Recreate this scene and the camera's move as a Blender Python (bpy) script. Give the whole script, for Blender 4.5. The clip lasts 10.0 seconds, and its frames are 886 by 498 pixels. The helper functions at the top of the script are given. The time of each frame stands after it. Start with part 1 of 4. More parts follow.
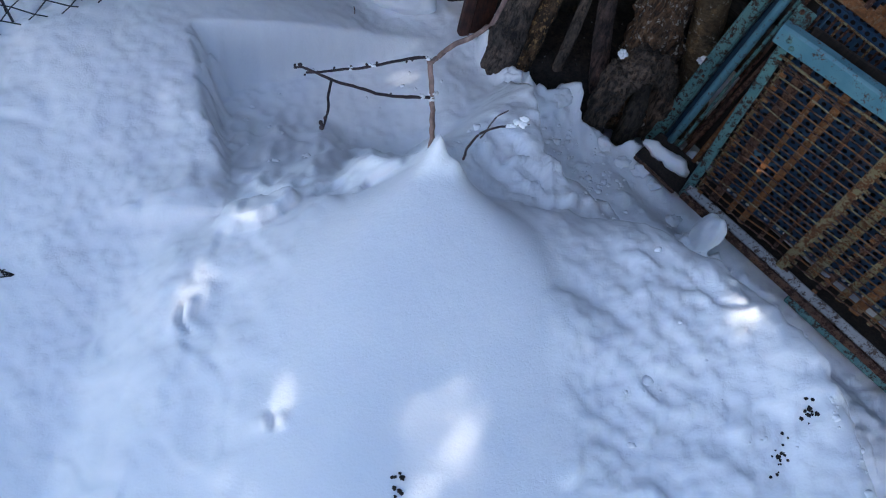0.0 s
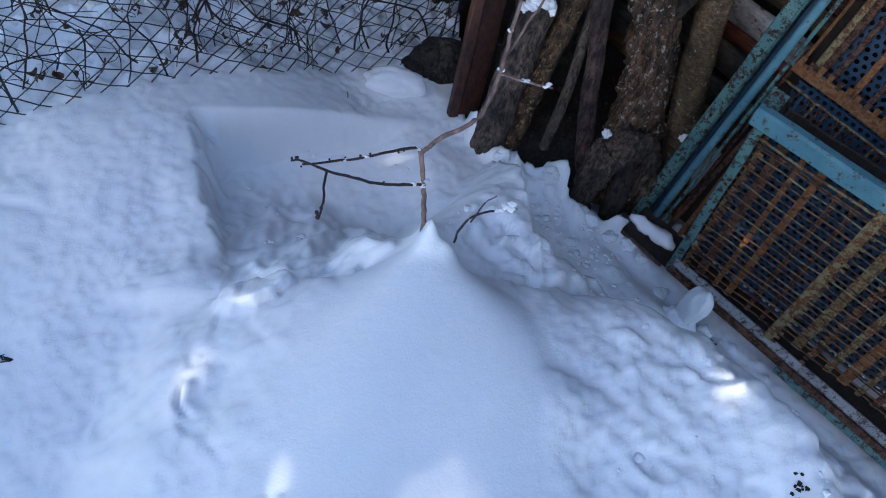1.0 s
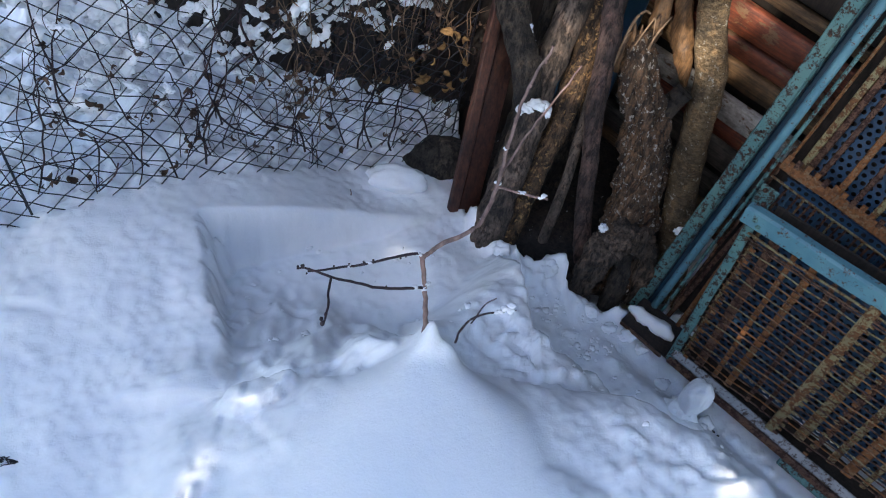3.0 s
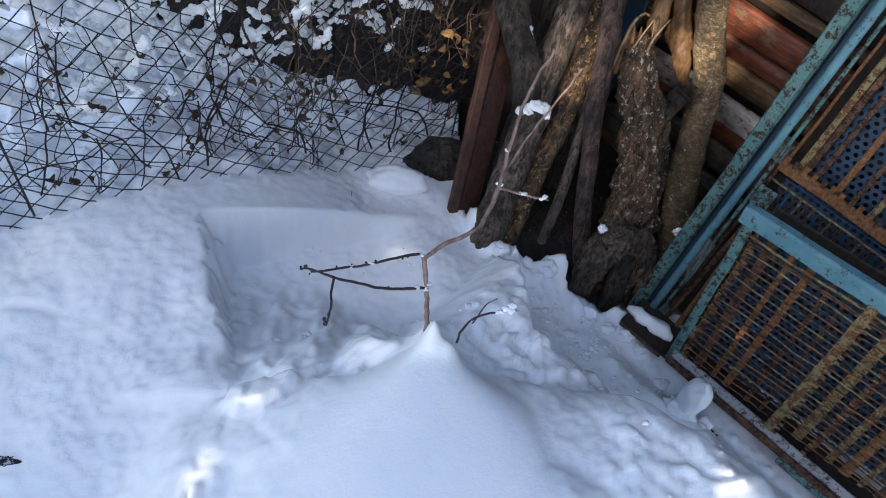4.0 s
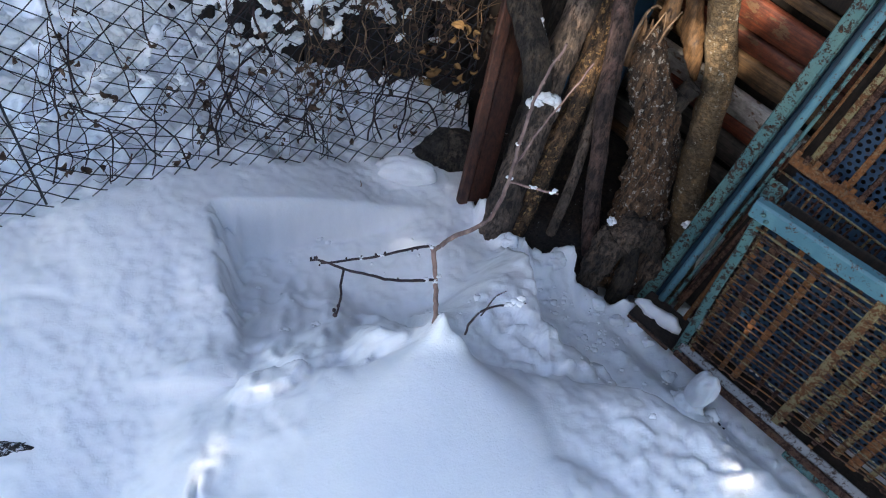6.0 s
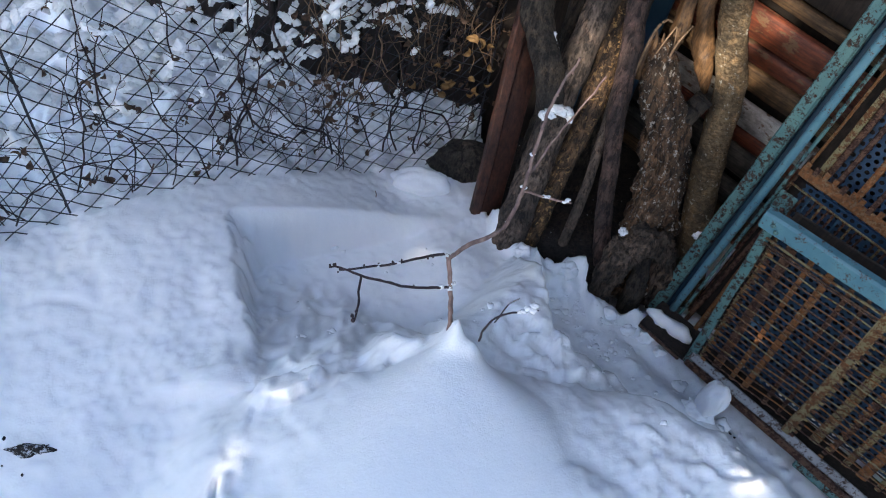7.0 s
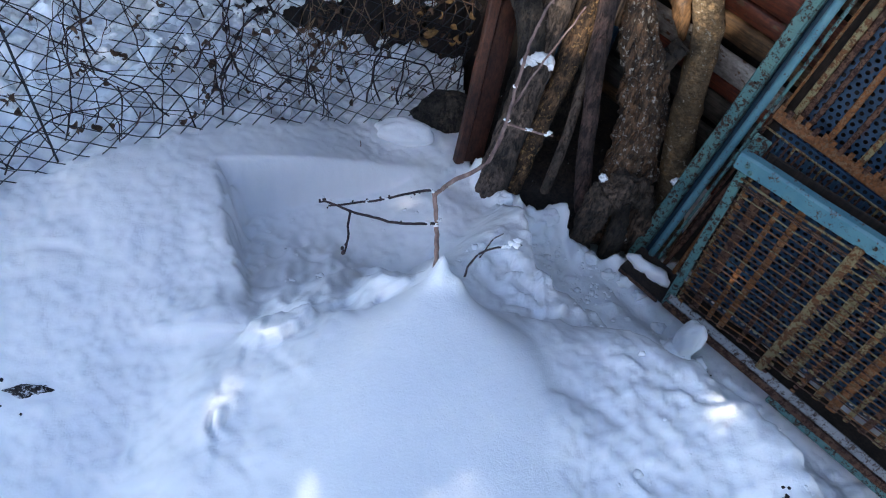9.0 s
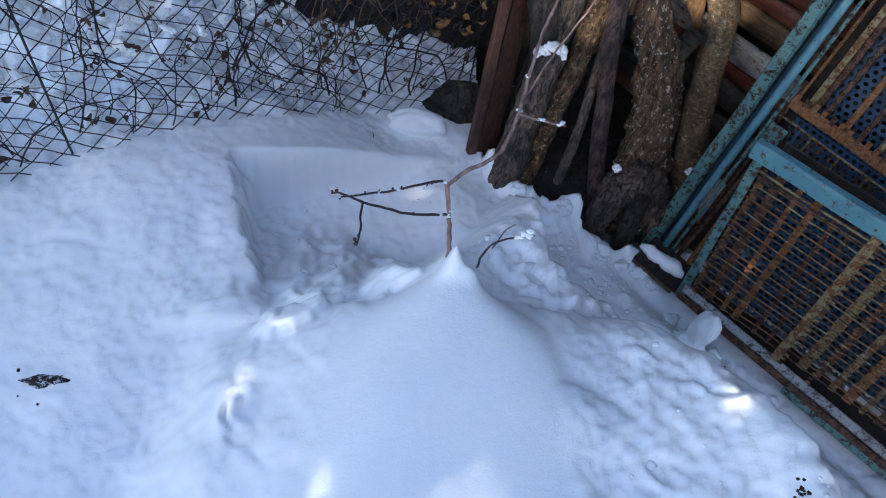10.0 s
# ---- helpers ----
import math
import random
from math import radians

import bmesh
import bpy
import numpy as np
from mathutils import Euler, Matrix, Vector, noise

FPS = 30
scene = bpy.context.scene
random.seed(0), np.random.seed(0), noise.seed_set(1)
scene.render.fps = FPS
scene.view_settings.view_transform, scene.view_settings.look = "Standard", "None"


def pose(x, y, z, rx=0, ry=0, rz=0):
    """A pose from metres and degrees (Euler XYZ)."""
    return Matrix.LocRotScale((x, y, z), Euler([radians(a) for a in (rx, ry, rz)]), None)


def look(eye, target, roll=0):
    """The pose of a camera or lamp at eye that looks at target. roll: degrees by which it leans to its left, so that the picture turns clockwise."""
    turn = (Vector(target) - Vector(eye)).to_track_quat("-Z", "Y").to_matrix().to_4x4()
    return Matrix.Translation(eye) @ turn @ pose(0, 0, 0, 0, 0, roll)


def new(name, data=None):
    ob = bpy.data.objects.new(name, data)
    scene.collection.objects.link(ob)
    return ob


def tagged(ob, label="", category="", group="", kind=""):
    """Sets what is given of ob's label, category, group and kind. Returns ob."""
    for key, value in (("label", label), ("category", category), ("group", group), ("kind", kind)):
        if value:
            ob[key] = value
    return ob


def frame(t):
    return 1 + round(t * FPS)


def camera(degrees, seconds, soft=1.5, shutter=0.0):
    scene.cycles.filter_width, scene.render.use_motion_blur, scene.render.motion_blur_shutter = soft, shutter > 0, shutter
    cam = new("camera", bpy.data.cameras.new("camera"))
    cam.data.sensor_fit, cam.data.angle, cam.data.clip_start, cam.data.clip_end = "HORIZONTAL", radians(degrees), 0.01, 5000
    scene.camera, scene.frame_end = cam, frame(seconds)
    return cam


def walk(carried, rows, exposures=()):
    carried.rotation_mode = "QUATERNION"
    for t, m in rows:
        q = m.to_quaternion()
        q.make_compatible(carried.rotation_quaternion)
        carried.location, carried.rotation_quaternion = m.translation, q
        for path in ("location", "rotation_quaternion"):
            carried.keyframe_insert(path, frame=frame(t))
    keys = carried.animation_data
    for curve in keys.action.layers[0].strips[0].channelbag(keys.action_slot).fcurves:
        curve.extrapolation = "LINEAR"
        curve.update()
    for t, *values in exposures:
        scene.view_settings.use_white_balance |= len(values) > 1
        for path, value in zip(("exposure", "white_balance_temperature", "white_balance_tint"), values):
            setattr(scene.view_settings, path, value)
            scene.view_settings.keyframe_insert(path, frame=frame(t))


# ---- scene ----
cam = camera(58.2, 10.0, soft=1.1)
METRES, EYE, TILT, LEAN, TURN = 0.28, 1.6, -66.0, -8.0, 0.0
ROWS = [
    (0.0, 0.0, 0.0, 0.0, 0.0, 0.0, 0.0),
    (0.5, -0.0037, -0.0487, -0.0043, 0.01, 0.96, 0.05),
    (1.0, 0.0042, -0.1396, 0.0969, -0.48, 4.66, 0.81),
    (1.5, 0.0326, -0.1398, 0.1745, -0.44, 7.47, 0.88),
    (2.0, 0.0287, -0.2376, 0.1996, -0.51, 9.25, 1.28),
    (2.5, 0.0214, -0.2714, 0.219, -0.23, 10.08, 1.25),
    (4.0, -0.0098, -0.3317, 0.2165, -0.41, 10.34, 1.36),
    (4.5, -0.0172, -0.3349, 0.2017, -0.04, 10.11, 1.13),
    (5.0, -0.0227, -0.344, 0.22, 0.07, 9.89, 0.37),
    (5.5, -0.0152, -0.333, 0.2406, -0.19, 9.51, 0.91),
    (7.0, -0.046, -0.4612, 0.1897, 0.78, 10.43, 0.42),
    (7.5, -0.0648, -0.5255, 0.1435, 0.69, 11.25, 0.43),
    (8.0, -0.0743, -0.5565, 0.0474, 0.25, 8.93, -0.1),
    (8.5, -0.0684, -0.5753, -0.0199, 0.51, 8.84, 0.69),
    (9.0, -0.0747, -0.5865, -0.0336, -0.4, 8.1, 1.25),
    (9.5, -0.0651, -0.5782, -0.0321, 0.16, 7.31, 1.33),
    (10.0, -0.0708, -0.5791, -0.0333, 0.55, 7.47, 1.21),
]
EXPOSURES = [(0.0, 1.12, 5900, 10), (0.5, 1.08, 5750, 10), (1.0, 1.13, 5700, 10), (2.5, 1.33, 6050, 10), (4.0, 1.43, 6450, 10), (8.0, 1.43, 6450, 10), (9.0, 1.32, 5950, 10), (10.0, 1.28, 5900, 10)]
walk(cam, [(t, pose(0, 0, EYE, TILT, LEAN, TURN) @ pose(METRES * x, METRES * y, METRES * z, 90 + pitch, roll, yaw)) for t, x, y, z, yaw, pitch, roll in ROWS], EXPOSURES)

# ---- world, sun, exposure ----
SUN = Vector((-0.42, -0.76, 0.5)).normalized()
world = bpy.data.worlds.new("sky")
scene.world = world
world.use_nodes = True
wn = world.node_tree
sky = wn.nodes.new("ShaderNodeTexSky")
sky.sky_type, sky.sun_disc = "NISHITA", False
sky.sun_elevation = math.asin(SUN.z)
sky.sun_rotation = math.atan2(SUN.x, SUN.y)
sky.air_density, sky.dust_density, sky.ozone_density = 1.0, 1.2, 1.0
wn.links.new(sky.outputs[0], wn.nodes["Background"].inputs[0])
wn.nodes["Background"].inputs[1].default_value = 0.15
sun = new("sun", bpy.data.lights.new("sun", "SUN"))
sun.data.energy, sun.data.angle, sun.data.color = 3.4, radians(0.55), (1.0, 0.88, 0.72)
sun.matrix_world = look(SUN * 20, (0, 0, 0))


# ---- materials ----
def material(name, base, rough=0.7, metal=0.0):
    m = bpy.data.materials.new(name)
    m.use_nodes = True
    b = m.node_tree.nodes["Principled BSDF"]
    b.inputs["Base Color"].default_value = (*base, 1)
    b.inputs["Roughness"].default_value = rough
    b.inputs["Metallic"].default_value = metal
    return m, m.node_tree, b


def coords(nt, scale=(1, 1, 1), turn=0.0):
    which = "Object"
    tc, mp = nt.nodes.new("ShaderNodeTexCoord"), nt.nodes.new("ShaderNodeMapping")
    mp.vector_type = "TEXTURE"
    mp.inputs["Scale"].default_value = tuple(1 / k for k in scale)
    mp.inputs["Rotation"].default_value = (0, 0, radians(turn))
    nt.links.new(tc.outputs[which], mp.inputs[0])
    return mp.outputs[0]


def noise_node(nt, vec, scale, detail=4, rough=0.55):
    n = nt.nodes.new("ShaderNodeTexNoise")
    n.inputs["Scale"].default_value, n.inputs["Detail"].default_value, n.inputs["Roughness"].default_value = scale, detail, rough
    nt.links.new(vec, n.inputs["Vector"])
    return n.outputs["Fac"]


def ramp(nt, fac, stops):
    r = nt.nodes.new("ShaderNodeValToRGB")
    while len(r.color_ramp.elements) < len(stops):
        r.color_ramp.elements.new(0.5)
    for e, (p, c) in zip(r.color_ramp.elements, stops):
        e.position, e.color = p, (*c, 1)
    nt.links.new(fac, r.inputs[0])
    return r.outputs[0]


def mix(nt, fac, a, b, mode="MIX"):
    m = nt.nodes.new("ShaderNodeMix")
    m.data_type, m.blend_type = "RGBA", mode
    for sock, v in ((m.inputs[0], fac), (m.inputs[6], a), (m.inputs[7], b)):
        if isinstance(v, (int, float)):
            sock.default_value = v
        elif isinstance(v, tuple):
            sock.default_value = (*v, 1)
        else:
            nt.links.new(v, sock)
    return m.outputs[2]


def bump(nt, b, height, strength=0.4, dist=0.01):
    n = nt.nodes.new("ShaderNodeBump")
    n.inputs["Strength"].default_value, n.inputs["Distance"].default_value = strength, dist
    nt.links.new(height, n.inputs["Height"])
    nt.links.new(n.outputs[0], b.inputs["Normal"])


def snow_material():
    m, nt, b = material("snow", (0.86, 0.88, 0.9), 0.75)
    v = coords(nt)
    tone = ramp(nt, noise_node(nt, v, 6, 4), [(0.3, (0.83, 0.85, 0.88)), (0.7, (0.9, 0.91, 0.92))])
    nt.links.new(tone, b.inputs["Base Color"])
    b.inputs["Subsurface Weight"].default_value = 0.25
    b.inputs["Subsurface Radius"].default_value = (0.012, 0.014, 0.018)
    b.inputs["Subsurface Scale"].default_value = 1.0
    h = mix(nt, 0.4, noise_node(nt, v, 45, 5, 0.6), noise_node(nt, v, 240, 4, 0.65))
    bump(nt, b, h, 0.3, 0.008)
    return m


def bark_material(name, dark, light, lichen, amount, stretch=0.22, crack=0.8):
    m, nt, b = material(name, light, 0.85)
    v, w = coords(nt, (1, 1, stretch)), coords(nt)
    grain = noise_node(nt, v, 150, 8, 0.8)
    col = ramp(nt, grain, [(0.36, dark), (0.6, light)])
    blotch = ramp(nt, noise_node(nt, w, 9, 3), [(0.36, (0.35, 0.34, 0.33)), (0.66, (1.1, 1.02, 0.95))])
    col = mix(nt, 1.0, col, blotch, "MULTIPLY")
    cracks = ramp(nt, noise_node(nt, v, 80, 6, 0.72), [(0.42, (0.1, 0.09, 0.085)), (0.5, (1, 1, 1))])
    col = mix(nt, crack, col, cracks, "MULTIPLY")
    flakes = ramp(nt, noise_node(nt, w, 34, 5, 0.7), [(0.52, (1, 1, 1)), (0.64, (1.75, 1.6, 1.45))])
    col = mix(nt, 1.0, col, flakes, "MULTIPLY")
    spots = ramp(nt, noise_node(nt, w, 70, 5, 0.75), [(amount, (0, 0, 0)), (amount + 0.05, (1, 1, 1))])
    col = mix(nt, spots, col, lichen)
    nt.links.new(col, b.inputs["Base Color"])
    bump(nt, b, mix(nt, 0.5, grain, cracks), 1.0, 0.014)
    return m


def wood_material(name, dark, light, grain_axis=0, rough=0.7, worn=None, turn=0.0):
    m, nt, b = material(name, light, rough)
    s = [9, 9, 9]
    s[grain_axis] = 0.7
    v = coords(nt, tuple(s), turn)
    grain = noise_node(nt, v, 16, 7, 0.68)
    col = ramp(nt, grain, [(0.34, dark), (0.62, light)])
    col = mix(nt, 1.0, col, ramp(nt, noise_node(nt, coords(nt), 22, 5, 0.7), [(0.35, (0.45, 0.43, 0.42)), (0.6, (1.1, 1.08, 1.05))]), "MULTIPLY")
    if worn:
        flakes = ramp(nt, noise_node(nt, coords(nt, (1, 1, 2)), 16, 5, 0.7), [(0.55, (0, 0, 0)), (0.6, (1, 1, 1))])
        col = mix(nt, flakes, col, worn)
    rnd = nt.nodes.new("ShaderNodeObjectInfo").outputs["Random"]
    col = mix(nt, 1.0, col, ramp(nt, rnd, [(0, (0.75, 0.75, 0.75)), (1, (1.15, 1.12, 1.1))]), "MULTIPLY")
    nt.links.new(col, b.inputs["Base Color"])
    bump(nt, b, grain, 0.4, 0.004)
    return m


def paint_rust(name, paint, rust_amount, fade, rust=(0.2, 0.075, 0.025)):
    """Old paint on steel with rust breaking through."""
    m, nt, b = material(name, paint, 0.55)
    v = coords(nt)
    col = ramp(nt, noise_node(nt, v, 12, 4), [(0.3, paint), (0.7, fade)])
    rc = ramp(nt, noise_node(nt, v, 120, 4), [(0.3, tuple(c * 0.35 for c in rust)), (0.7, rust)])
    big, fine = noise_node(nt, v, 55, 6, 0.75), noise_node(nt, v, 230, 3, 0.6)
    k = mix(nt, 0.3, big, fine)
    t = 1 - rust_amount
    mask = ramp(nt, k, [(t - 0.03, (0, 0, 0)), (t + 0.03, (1, 1, 1))])
    nt.links.new(mix(nt, mask, col, rc), b.inputs["Base Color"])
    nt.links.new(ramp(nt, mask, [(0, (0.45, 0.45, 0.45)), (1, (0.9, 0.9, 0.9))]), b.inputs["Roughness"])
    bump(nt, b, k, 0.4, 0.004)
    return m


def perforated_material():
    """Dark blue sheet steel, punched with small round holes in offset rows."""
    m, nt, b = material("perforated_blue", (0.03, 0.08, 0.16), 0.5)
    v = coords(nt)
    tone = ramp(nt, noise_node(nt, v, 20, 5, 0.7), [(0.35, (0.009, 0.024, 0.05)), (0.58, (0.02, 0.058, 0.115)), (0.7, (0.08, 0.035, 0.016))])
    nt.links.new(tone, b.inputs["Base Color"])
    sx = nt.nodes.new("ShaderNodeSeparateXYZ")
    nt.links.new(v, sx.inputs[0])

    def op(kind, a, c=None):
        n = nt.nodes.new("ShaderNodeMath")
        n.operation = kind
        for i, q in enumerate((a, c)):
            if isinstance(q, (int, float)):
                n.inputs[i].default_value = q
            elif q is not None:
                nt.links.new(q, n.inputs[i])
        return n.outputs[0]

    pitch = 0.019
    row = op("DIVIDE", sx.outputs[2], pitch * 0.866)
    shift = op("MULTIPLY", op("MODULO", op("FLOOR", op("ADD", row, 200.0)), 2.0), 0.5)
    u = op("SUBTRACT", op("FRACT", op("ADD", op("ADD", op("DIVIDE", sx.outputs[0], pitch), shift), 200.0)), 0.5)
    w = op("MULTIPLY", op("SUBTRACT", op("FRACT", op("ADD", row, 200.0)), 0.5), 0.866)
    r = op("SQRT", op("ADD", op("MULTIPLY", u, u), op("MULTIPLY", w, w)))
    solid = op("GREATER_THAN", r, 0.3)
    nt.links.new(solid, b.inputs["Alpha"])
    return m


SNOW = snow_material()
BARK_GREY = bark_material("bark_grey", (0.07, 0.052, 0.042), (0.23, 0.18, 0.145), (0.3, 0.28, 0.24), 0.7)
BARK_BROWN = bark_material("bark_brown", (0.035, 0.022, 0.013), (0.2, 0.12, 0.065), (0.5, 0.46, 0.4), 0.575)
BARK_PALE = bark_material("bark_pale", (0.1, 0.07, 0.035), (0.3, 0.22, 0.12), (0.55, 0.5, 0.4), 0.6, 2.2, 0.35)
BARK_PEEL = bark_material("bark_peel", (0.045, 0.028, 0.018), (0.2, 0.125, 0.065), (0.42, 0.25, 0.1), 0.56)
BARK_RED = bark_material("bark_red", (0.05, 0.03, 0.027), (0.17, 0.11, 0.095), (0.22, 0.18, 0.16), 0.72)
STUMP_BARK = bark_material("stump_bark", (0.045, 0.034, 0.026), (0.19, 0.145, 0.11), (0.2, 0.19, 0.17), 0.7)
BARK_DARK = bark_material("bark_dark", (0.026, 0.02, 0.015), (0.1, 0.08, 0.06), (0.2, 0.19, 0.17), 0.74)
SPLIT_WOOD = wood_material("split_wood", (0.045, 0.024, 0.01), (0.19, 0.105, 0.045), 2)
RED_BOARD = wood_material("red_board", (0.055, 0.015, 0.008), (0.2, 0.05, 0.02), 0, 0.65, (0.14, 0.08, 0.04), turn=-45.6)
RAW_BOARD = wood_material("raw_board", (0.045, 0.027, 0.013), (0.17, 0.1, 0.045), 0, 0.8, turn=-45.6)
WHITE_BOARD = wood_material("white_board", (0.35, 0.33, 0.3), (0.6, 0.58, 0.55), 0, 0.8, (0.16, 0.09, 0.05), turn=-45.6)
GREY_BOARD = wood_material("grey_board", (0.04, 0.035, 0.03), (0.1, 0.09, 0.078), 0, 0.85, turn=-45.6)
# near-black: dark boards, and the shade behind the vines and the lattice
DARK_BOARD_AND_SHADE = wood_material("dark_board_and_shade", (0.008, 0.006, 0.005), (0.03, 0.02, 0.014), 2, 0.85)
PLANK = wood_material("rust_brown_plank", (0.018, 0.008, 0.006), (0.07, 0.026, 0.016), 2, 0.65)
TEAL = paint_rust("teal_paint", (0.05, 0.14, 0.145), 0.47, (0.1, 0.2, 0.18), (0.05, 0.025, 0.014))
SKY_BLUE = paint_rust("light_blue_paint", (0.06, 0.165, 0.215), 0.42, (0.11, 0.24, 0.28), (0.1, 0.04, 0.018))
RUST = paint_rust("rusty_steel", (0.055, 0.026, 0.016), 0.5, (0.13, 0.058, 0.026), (0.05, 0.018, 0.01))
OLIVE = paint_rust("olive_steel", (0.14, 0.115, 0.052), 0.5, (0.21, 0.18, 0.09), (0.14, 0.055, 0.016))
ORANGE = paint_rust("orange_rust", (0.12, 0.07, 0.034), 0.54, (0.19, 0.11, 0.05), (0.22, 0.085, 0.024))
GREY_RAIL = paint_rust("grey_white_rail", (0.17, 0.175, 0.18), 0.47, (0.27, 0.27, 0.27), (0.09, 0.06, 0.045))
BLUE_SHEET = perforated_material()
DARK_BLUE = paint_rust("dark_blue_steel", (0.012, 0.04, 0.07), 0.32, (0.02, 0.06, 0.1))
WIRE = material("dark_wire", (0.012, 0.013, 0.02), 0.55)[0]
VINE = bark_material("vine_bark", (0.022, 0.012, 0.017), (0.085, 0.048, 0.055), (0.12, 0.09, 0.08), 0.75)
STRAW_VINE = wood_material("straw_vine", (0.12, 0.075, 0.045), (0.3, 0.2, 0.12), 2, 0.85)
TWIG = wood_material("twig_bark", (0.12, 0.07, 0.068), (0.34, 0.235, 0.205), 2, 0.7)
TWIG_THIN = wood_material("twig_bark_dark", (0.018, 0.011, 0.015), (0.06, 0.037, 0.042), 2, 0.75)
DRY_LEAF = wood_material("dry_leaf", (0.07, 0.042, 0.032), (0.22, 0.14, 0.095), 0, 0.8)
YELLOW_LEAF = wood_material("yellow_leaf", (0.16, 0.085, 0.03), (0.4, 0.25, 0.1), 0, 0.8)
SOIL = bark_material("dark_soil", (0.012, 0.009, 0.008), (0.05, 0.038, 0.03), (0.7, 0.72, 0.76), 0.66)
SNOWY_STONE = bark_material("snowy_stone", (0.012, 0.01, 0.012), (0.05, 0.042, 0.045), (0.75, 0.78, 0.84), 0.53)
STONE = bark_material("wet_stone", (0.02, 0.018, 0.015), (0.085, 0.075, 0.062), (0.12, 0.11, 0.09), 0.7)


# ---- mesh helpers ----
def thing(name, label, category, at=(0, 0, 0), group="", kind=""):
    e = new(name)
    e.empty_display_size = 0.05
    e.location = at
    return tagged(e, label, category, group, kind)


def finish(name, bm, mat, smooth=True):
    me = bpy.data.meshes.new(name)
    bm.normal_update()
    bm.to_mesh(me)
    bm.free()
    me.materials.append(mat)
    if smooth:
        me.shade_smooth()
    return me


def part(name, bm, mat, parent, label="", smooth=True):
    """Links a bmesh in world coordinates as one mesh under a thing or a part."""
    me = finish(name, bm, mat, smooth)
    ob = new(name, me)
    ob.parent = parent
    home = Matrix.Identity(4)
    p = parent
    while p:
        home = p.matrix_basis @ home
        p = p.parent
    me.transform(home.inverted())
    if label:
        tagged(ob, label)
    return ob


def solo(name, bm, mat, label, category, group="", kind="", smooth=True):
    return tagged(new(name, finish(name, bm, mat, smooth)), label, category, group, kind)


def curve_points(pts, n):
    """Catmull-Rom through pts, n steps a span."""
    pts = [Vector(p) for p in pts]
    ext = [pts[0] * 2 - pts[1]] + pts + [pts[-1] * 2 - pts[-2]]
    out = []
    for i in range(1, len(ext) - 2):
        a, b, c, d = ext[i - 1:i + 3]
        for k in range(n):
            t = k / n
            out.append(0.5 * (2 * b + (c - a) * t + (2 * a - 5 * b + 4 * c - d) * t * t + (3 * b - a - 3 * c + d) * t ** 3))
    return out + [pts[-1]]


def add_tube(bm, pts, radii, seg=8, rough=0.0, scale=12.0, seed=0.0, ridges=0.0):
    """Sweeps a ring with closed ends along pts; rough: share of the radius by which the skin is uneven."""
    pts = [Vector(p) for p in pts]
    n = len(pts)
    rings = []
    up = Vector((0.31, 0.17, 0.93))
    for i, p in enumerate(pts):
        t = (pts[min(i + 1, n - 1)] - pts[max(i - 1, 0)]).normalized()
        a = t.cross(up if abs(t.dot(up)) < 0.95 else Vector((1, 0, 0))).normalized()
        b = t.cross(a)
        f = i / (n - 1) * (len(radii) - 1)
        k = min(int(f), len(radii) - 2)
        r = radii[k] + (radii[k + 1] - radii[k]) * (f - k)
        ring = []
        for j in range(seg):
            g = 2 * math.pi * j / seg
            o = a * math.cos(g) + b * math.sin(g)
            q = r
            if rough:
                s = Vector((o.x * 1.5 + seed, o.y * 1.5, o.z * 1.5)) + p * scale
                q *= 1 + rough * noise.fractal(s, 0.9, 2.0, 4)
            if ridges:
                q *= 1 + ridges * noise.noise(Vector((o.x * 7 + seed, o.y * 7, o.z * 7)) + p * 5)
            ring.append(bm.verts.new(p + o * q))
        rings.append(ring)
    for r0, r1 in zip(rings, rings[1:]):
        for j in range(seg):
            bm.faces.new((r0[j], r0[(j + 1) % seg], r1[(j + 1) % seg], r1[j]))
    bm.faces.new(rings[0][::-1])
    bm.faces.new(rings[-1])


BALLS = {}


def add_blob(bm, at, size, seed=0.0, rough=0.35, div=2, freq=1.6, turn=None):
    if div not in BALLS:
        tmp = bmesh.new()
        bmesh.ops.create_icosphere(tmp, subdivisions=div, radius=1.0)
        BALLS[div] = ([v.co.copy() for v in tmp.verts], [[v.index for v in f.verts] for f in tmp.faces])
        tmp.free()
    made = []
    for d in BALLS[div][0]:
        k = 1 + rough * noise.fractal(d * freq + Vector((seed, seed * 1.7, 0)), 0.9, 2.0, 3)
        c = Vector((d.x * size[0] * k, d.y * size[1] * k, d.z * size[2] * k))
        made.append(bm.verts.new((turn @ c if turn else c) + Vector(at)))
    for f in BALLS[div][1]:
        bm.faces.new([made[i] for i in f])


